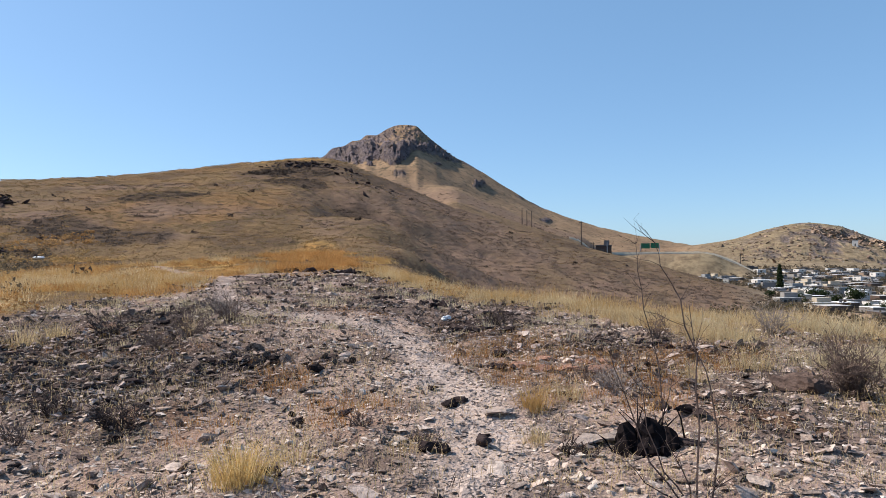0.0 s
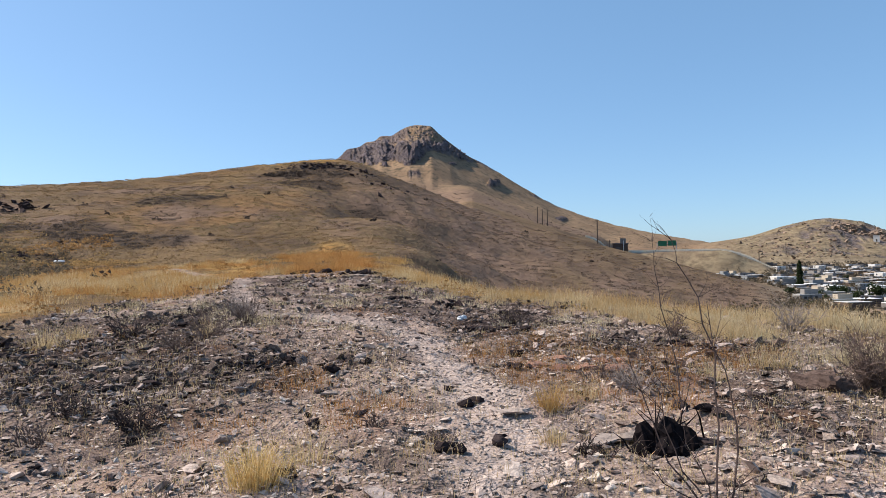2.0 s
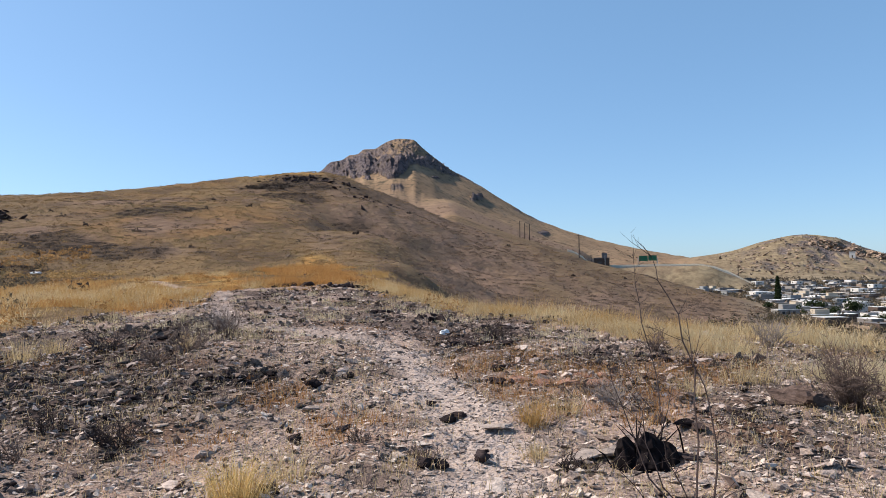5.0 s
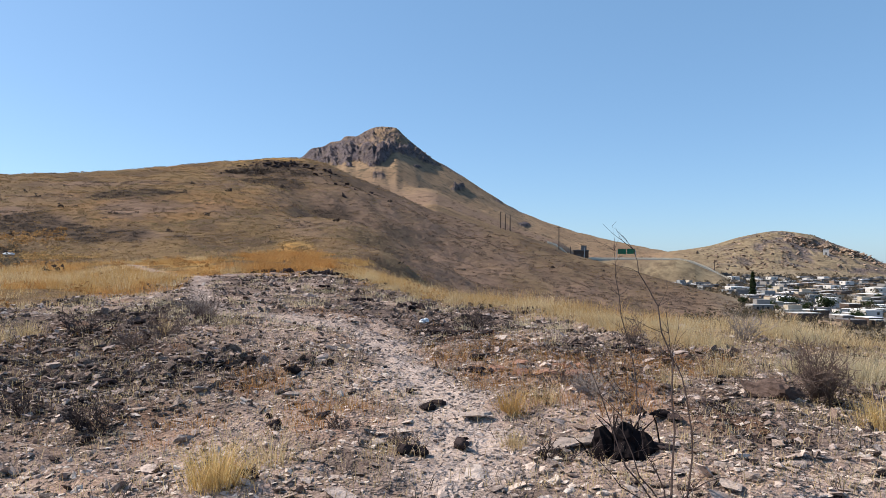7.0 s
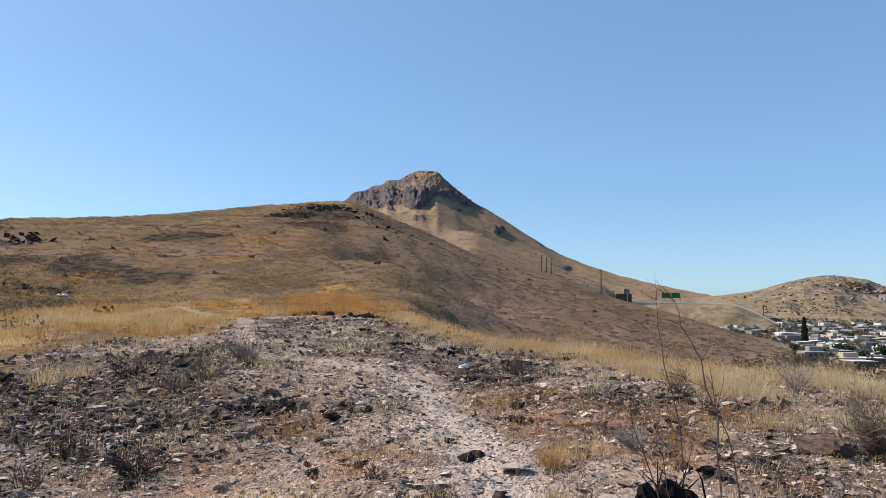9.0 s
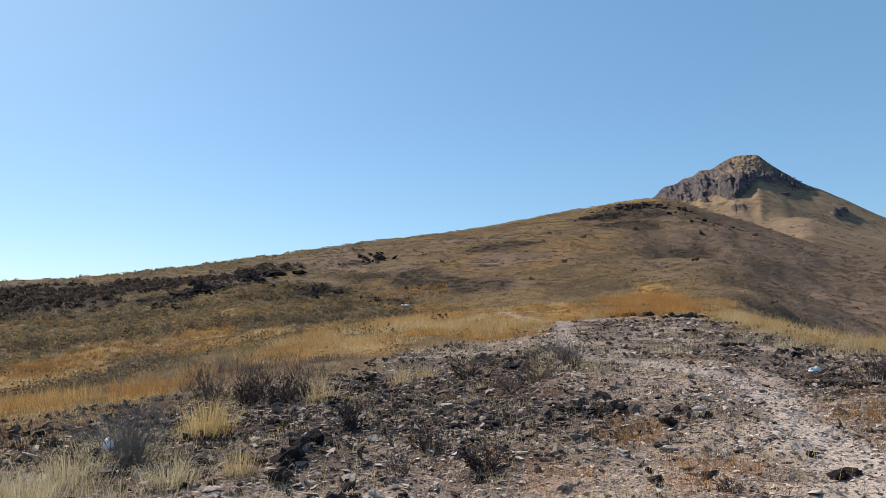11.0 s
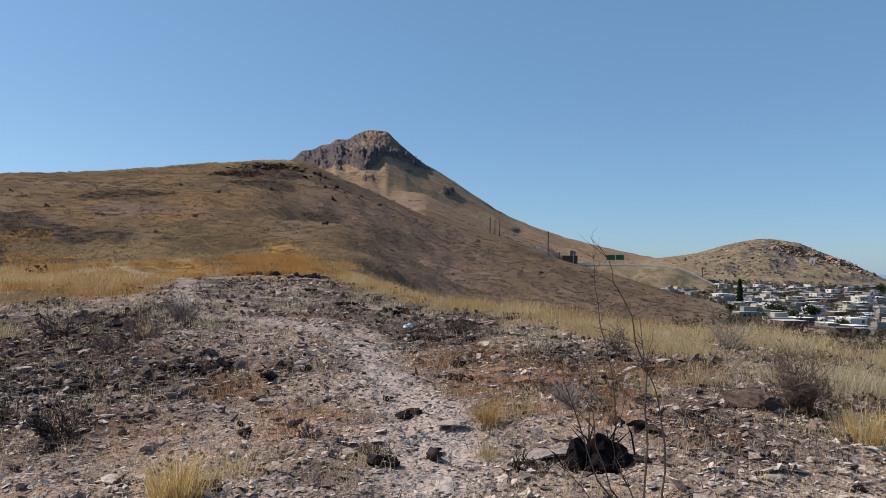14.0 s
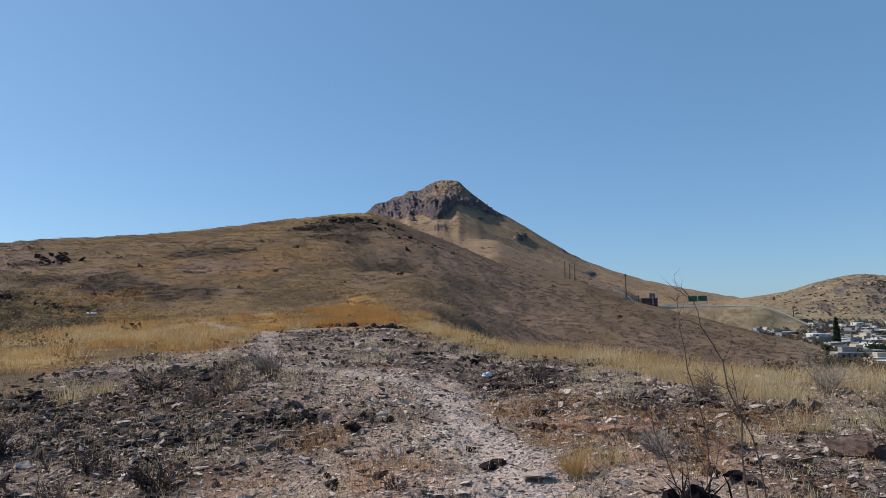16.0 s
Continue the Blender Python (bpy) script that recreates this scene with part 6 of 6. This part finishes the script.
def tree(kind, seed):
    g = np.random.default_rng(seed)
    rnd = random.Random(seed)
    ob = new("tree")
    tall = {"cypress": 8.0, "round": 5.0, "bare": 6.0}[kind]
    vs, fs = [[], []], [[], []]
    tube([Vector((0, 0, -0.6)), Vector((0.05, 0, tall * 0.3)), Vector((0, 0.08, tall * 0.62))], [0.2, 0.15, 0.06], vs[0], fs[0])
    for _ in range(7):
        grow(rnd, Vector((0, 0, tall * rnd.uniform(0.2, 0.5))), Vector((rnd.gauss(0, 1), rnd.gauss(0, 1), 0.9)), tall * (0.14 if kind == "cypress" else 0.4), 0.06, 0, [vs[0]], [fs[0]], 0.2, 0)
    raw("trunk", vs[0], fs[0], M_TRUNK, ob)
    n = 1500 if kind == "cypress" else 900
    if kind == "cypress":
        zz = g.uniform(0.08, 1, n)
        rad = 1.25 * np.sqrt(1 - zz) * (0.5 + 0.6 * np.minimum(1, zz * 5)) * g.uniform(0.3, 1.05, n) ** 0.5
        a = g.uniform(0, 6.283, n)
        rad = rad * (0.8 + 0.35 * noise2(a * 1.3, zz * 7, 5)) * (1 - 0.3 * zz)
        c = np.stack([rad * np.cos(a), rad * np.sin(a), zz * tall], -1)
        size = 0.46
    else:
        hubs = np.stack([g.normal(0, 0.95, 14), g.normal(0, 0.95, 14), tall * (0.62 + g.normal(0, 0.14, 14))], -1)
        c = hubs[g.integers(0, 14, n)] + g.normal(0, 0.5 if kind == "round" else 0.62, (n, 3))
        size = 0.5
        if kind == "bare":
            c, n, size = c[:620], 620, 0.3
    d1, d2 = g.normal(0, 1, (n, 3)), g.normal(0, 1, (n, 3))
    d1 /= np.linalg.norm(d1, axis=1)[:, None]
    d2 /= np.linalg.norm(d2, axis=1)[:, None]
    v = np.stack([c - d1 * size * 0.5, c + d1 * size * 0.5, c + d2 * size], 1).reshape(-1, 3)
    crown = new("crown", array_mesh("crown", v, np.arange(3 * n).reshape(-1, 3), M_DULL if kind == "bare" else M_LEAF, np.repeat(g.uniform(0, 1, n), 3)))
    crown.parent = ob
    label = {"cypress": "slim dark green cypress among the houses", "round": "dark green leafy tree among the houses", "bare": "sparse dull winter tree among the houses"}[kind]
    return tagged(ob, label, "tree", "trees of the town")


def trees():
    rnd = random.Random(21)
    models = {"cypress": tree("cypress", 1), "round": tree("round", 2), "bare": tree("bare", 3)}
    used = set()
    spots = [("cypress", 26.2, 380, 1.75), ("round", 28.9, 330, 1.15), ("round", 31.0, 315, 1.2), ("cypress", 44.0, 420, 1.4), ("round", 28.3, 330, 0.9), ("round", 29.9, 300, 0.8), ("round", 33.7, 330, 0.9), ("round", 35.4, 700, 1.6),
             ("bare", 25.0, 520, 1.4), ("round", 33.0, 262, 0.8), ("bare", 34.0, 280, 0.8), ("round", 40.2, 380, 1.2), ("bare", 31.5, 330, 0.8)]
    for _ in range(95):
        spots.append((rnd.choice(("round", "bare", "bare")), rnd.uniform(24, 45), rnd.uniform(215, 620), rnd.uniform(0.35, 0.7)))
    for kind, az, r, s in spots:
        x, y = place(az, r)
        z = float(land(np.array([x]), np.array([y]), False)[0])
        if z > plain(np.array([az]), np.array([r]))[0] + 4:
            continue
        m = pose(x, y, z, 0, 0, rnd.uniform(0, 360)) @ Matrix.Diagonal((s, s, s, 1))
        if kind in used:
            copy_thing(models[kind], m)
        else:
            models[kind].matrix_basis = m
            used.add(kind)


trees()

# ---- road, signs and poles under the mountain ----
M_ROAD = plain_material("road", (0.50, 0.455, 0.385), 0.9, wear=0.3, scale=0.2)
M_RAIL = plain_material("pale_concrete", (0.74, 0.66, 0.53), 0.85, 0.0, wear=0.2)
M_SIGN = plain_material("green_sign", (0.012, 0.11, 0.06), 0.6, wear=0.3)
M_POLE = plain_material("wooden_pole", (0.085, 0.06, 0.05), 0.9, wear=0.4, scale=2)
M_STEEL = plain_material("steel", (0.35, 0.36, 0.38), 0.5, 0.7, wear=0.2)


def base_at(az, r):
    x, y = place(az, r)
    return x, y, float(land(np.array([x]), np.array([y]), False)[0])


def highway():
    vs, fs = [], []
    azs = np.linspace(10.5, 25.5, 40)
    for a in azs:
        for r in (594.0, 606.0):
            x, y, z = base_at(a, r)
            vs.append((x, y, base_at(a, 596)[2] + 0.35))
            vs.append((x, y, z - 1.0))
    for k in range(len(azs) - 1):
        o = 4 * k
        fs += [(o, o + 4, o + 6, o + 2), (o + 1, o + 5, o + 4, o), (o + 2, o + 6, o + 7, o + 3)]
    tagged(raw("road", vs, fs, M_ROAD), "pale highway on an embankment under the mountain", "road", kind="structure")
    rail = new("road_barrier")
    vs, fs = [], []
    for a in azs:
        x, y, z = base_at(a, 594.5)
        z = base_at(a, 596)[2] + 0.35
        dx, dy = 0.2 * math.sin(radians(a)), 0.2 * math.cos(radians(a))
        vs += [(x - dx, y - dy, z - 0.6), (x - dx * 0.6, y - dy * 0.6, z + 1.1), (x + dx * 0.6, y + dy * 0.6, z + 1.1), (x + dx, y + dy, z - 0.6)]
    for k in range(len(azs) - 1):
        for q in range(4):
            fs.append((4 * k + q, 4 * k + 4 + q, 4 * k + 4 + (q + 1) % 4, 4 * k + (q + 1) % 4))
    raw("wall", vs, fs, M_RAIL, rail)
    for a in azs[::2]:
        x, y, _ = base_at(a, 594.8)
        z = base_at(a, 596)[2]
        boxes_part("post", [(x - 0.12, y - 0.12, z - 0.8, x + 0.12, y + 0.12, z + 1.6)], M_RAIL, rail)
    tagged(rail, "pale concrete barrier along the edge of the highway", "barrier")


highway()


def road_sign():
    sign = new("road_sign")
    x, y, z = base_at(16.9, 600)
    sign.matrix_basis = pose(x, y, z + 0.3, 0, 0, -16.9)
    boxes_part("panel", [(-7.6, -0.1, 4.2, -0.6, 0.1, 8.6)], M_SIGN, sign)
    boxes_part("panel", [(0.0, -0.1, 4.4, 6.6, 0.1, 8.8)], M_SIGN, sign)
    for px in (-8.4, 7.0):
        boxes_part("column", [(px - 0.25, 0.1, -1.0, px + 0.25, 0.5, 7.4)], M_STEEL, sign)
    boxes_part("beam", [(-8.6, 0.12, 6.0, 7.2, 0.42, 6.5)], M_STEEL, sign)
    tagged(sign, "pair of green highway signs on a steel gantry", "road sign")


road_sign()


def pole(az, r, tall, label, arms=1):
    ob = new("utility_pole")
    x, y, z = base_at(az, r)
    ob.matrix_basis = pose(x, y, z - 0.8, 0, 0, -az)
    bm = bmesh.new()
    bmesh.ops.create_cone(bm, cap_ends=True, segments=8, radius1=0.42, radius2=0.3, depth=tall + 0.8, matrix=pose(0, 0, (tall + 0.8) / 2))
    part("shaft", bm, M_POLE, ob)
    for k in range(arms):
        boxes_part("crossarm", [(-1.3, -0.1, tall - 0.4 - 1.5 * k, 1.3, 0.1, tall - 0.15 - 1.5 * k)], M_POLE, ob)
    return tagged(ob, label, "utility pole", "utility poles")


for az, tall in ((6.62, 13), (7.02, 12.5), (7.42, 13.5)):
    pole(az, 560, tall, "dark wooden power pole standing in a group of three", 0)
pole(11.45, 480, 17, "tall single power pole on the slope")
pole(12.4, 520, 11, "power pole behind the roadside shed")
pole(23.5, 640, 9, "power pole at the foot of the far hill")


def roadside_shed():
    ob = new("shed")
    x, y, z = base_at(13.3, 592)
    ob.matrix_basis = pose(x, y, z - 0.5, 0, 0, -13.2)
    boxes_part("wall", [(-6, 0, 0, 5, 6, 6.0)], WALLS[6], ob)
    boxes_part("roof", [(-6.4, -0.5, 6.0, 5.4, 6.4, 6.5)], ROOFS[2], ob)
    boxes_part("tower", [(-0.5, 1, 6.5, 3.5, 5, 9.5)], WALLS[2], ob)
    boxes_part("doorway", [(-3.5, -0.08, 0, -0.5, 0, 4.0)], M_DOOR, ob)
    boxes_part("post", [(1.6, -1.2, 0, 2.1, -0.8, 8.0)], WALLS[0], ob)
    ob.scale = (1.15, 1.15, 1.3)
    tagged(ob, "dark roadside shed with a small block tower", "shed")


roadside_shed()


def mast():
    ob = new("radio_mast")
    x, y, z = base_at(38.25, 1900)
    ob.matrix_basis = pose(x, y, z)
    for k, (px, py) in enumerate(((-1.1, -0.7), (1.1, -0.7), (0, 1.2))):
        bm = bmesh.new()
        bmesh.ops.create_cone(bm, cap_ends=True, segments=6, radius1=0.42, radius2=0.3, depth=56, matrix=pose(px, py, 28))
        part("leg", bm, M_STEEL, ob)
    for k in range(12):
        boxes_part("brace", [(-1.2, -0.9, 2 + 4.6 * k, 1.2, -0.6, 2.5 + 4.6 * k)], M_STEEL, ob)
    tagged(ob, "tall steel lattice mast over the distant city", "mast")


mast()


def hill_shrine():
    ob = new("hut")
    x, y, z = base_at(31.1, 975)
    ob.matrix_basis = pose(x, y, z - 2, 0, 0, -31)
    boxes_part("wall", [(-3.2, -3, 0, 3.2, 3, 9.0)], WALLS[0], ob)
    boxes_part("roof", [(-3.5, -3.3, 9.0, 3.5, 3.3, 9.4)], ROOFS[1], ob)
    boxes_part("doorway", [(-0.7, -3.06, 2, 0.7, -3.0, 5)], M_DOOR, ob)
    tagged(ob, "small white hut on the rocky hill", "hut")


hill_shrine()
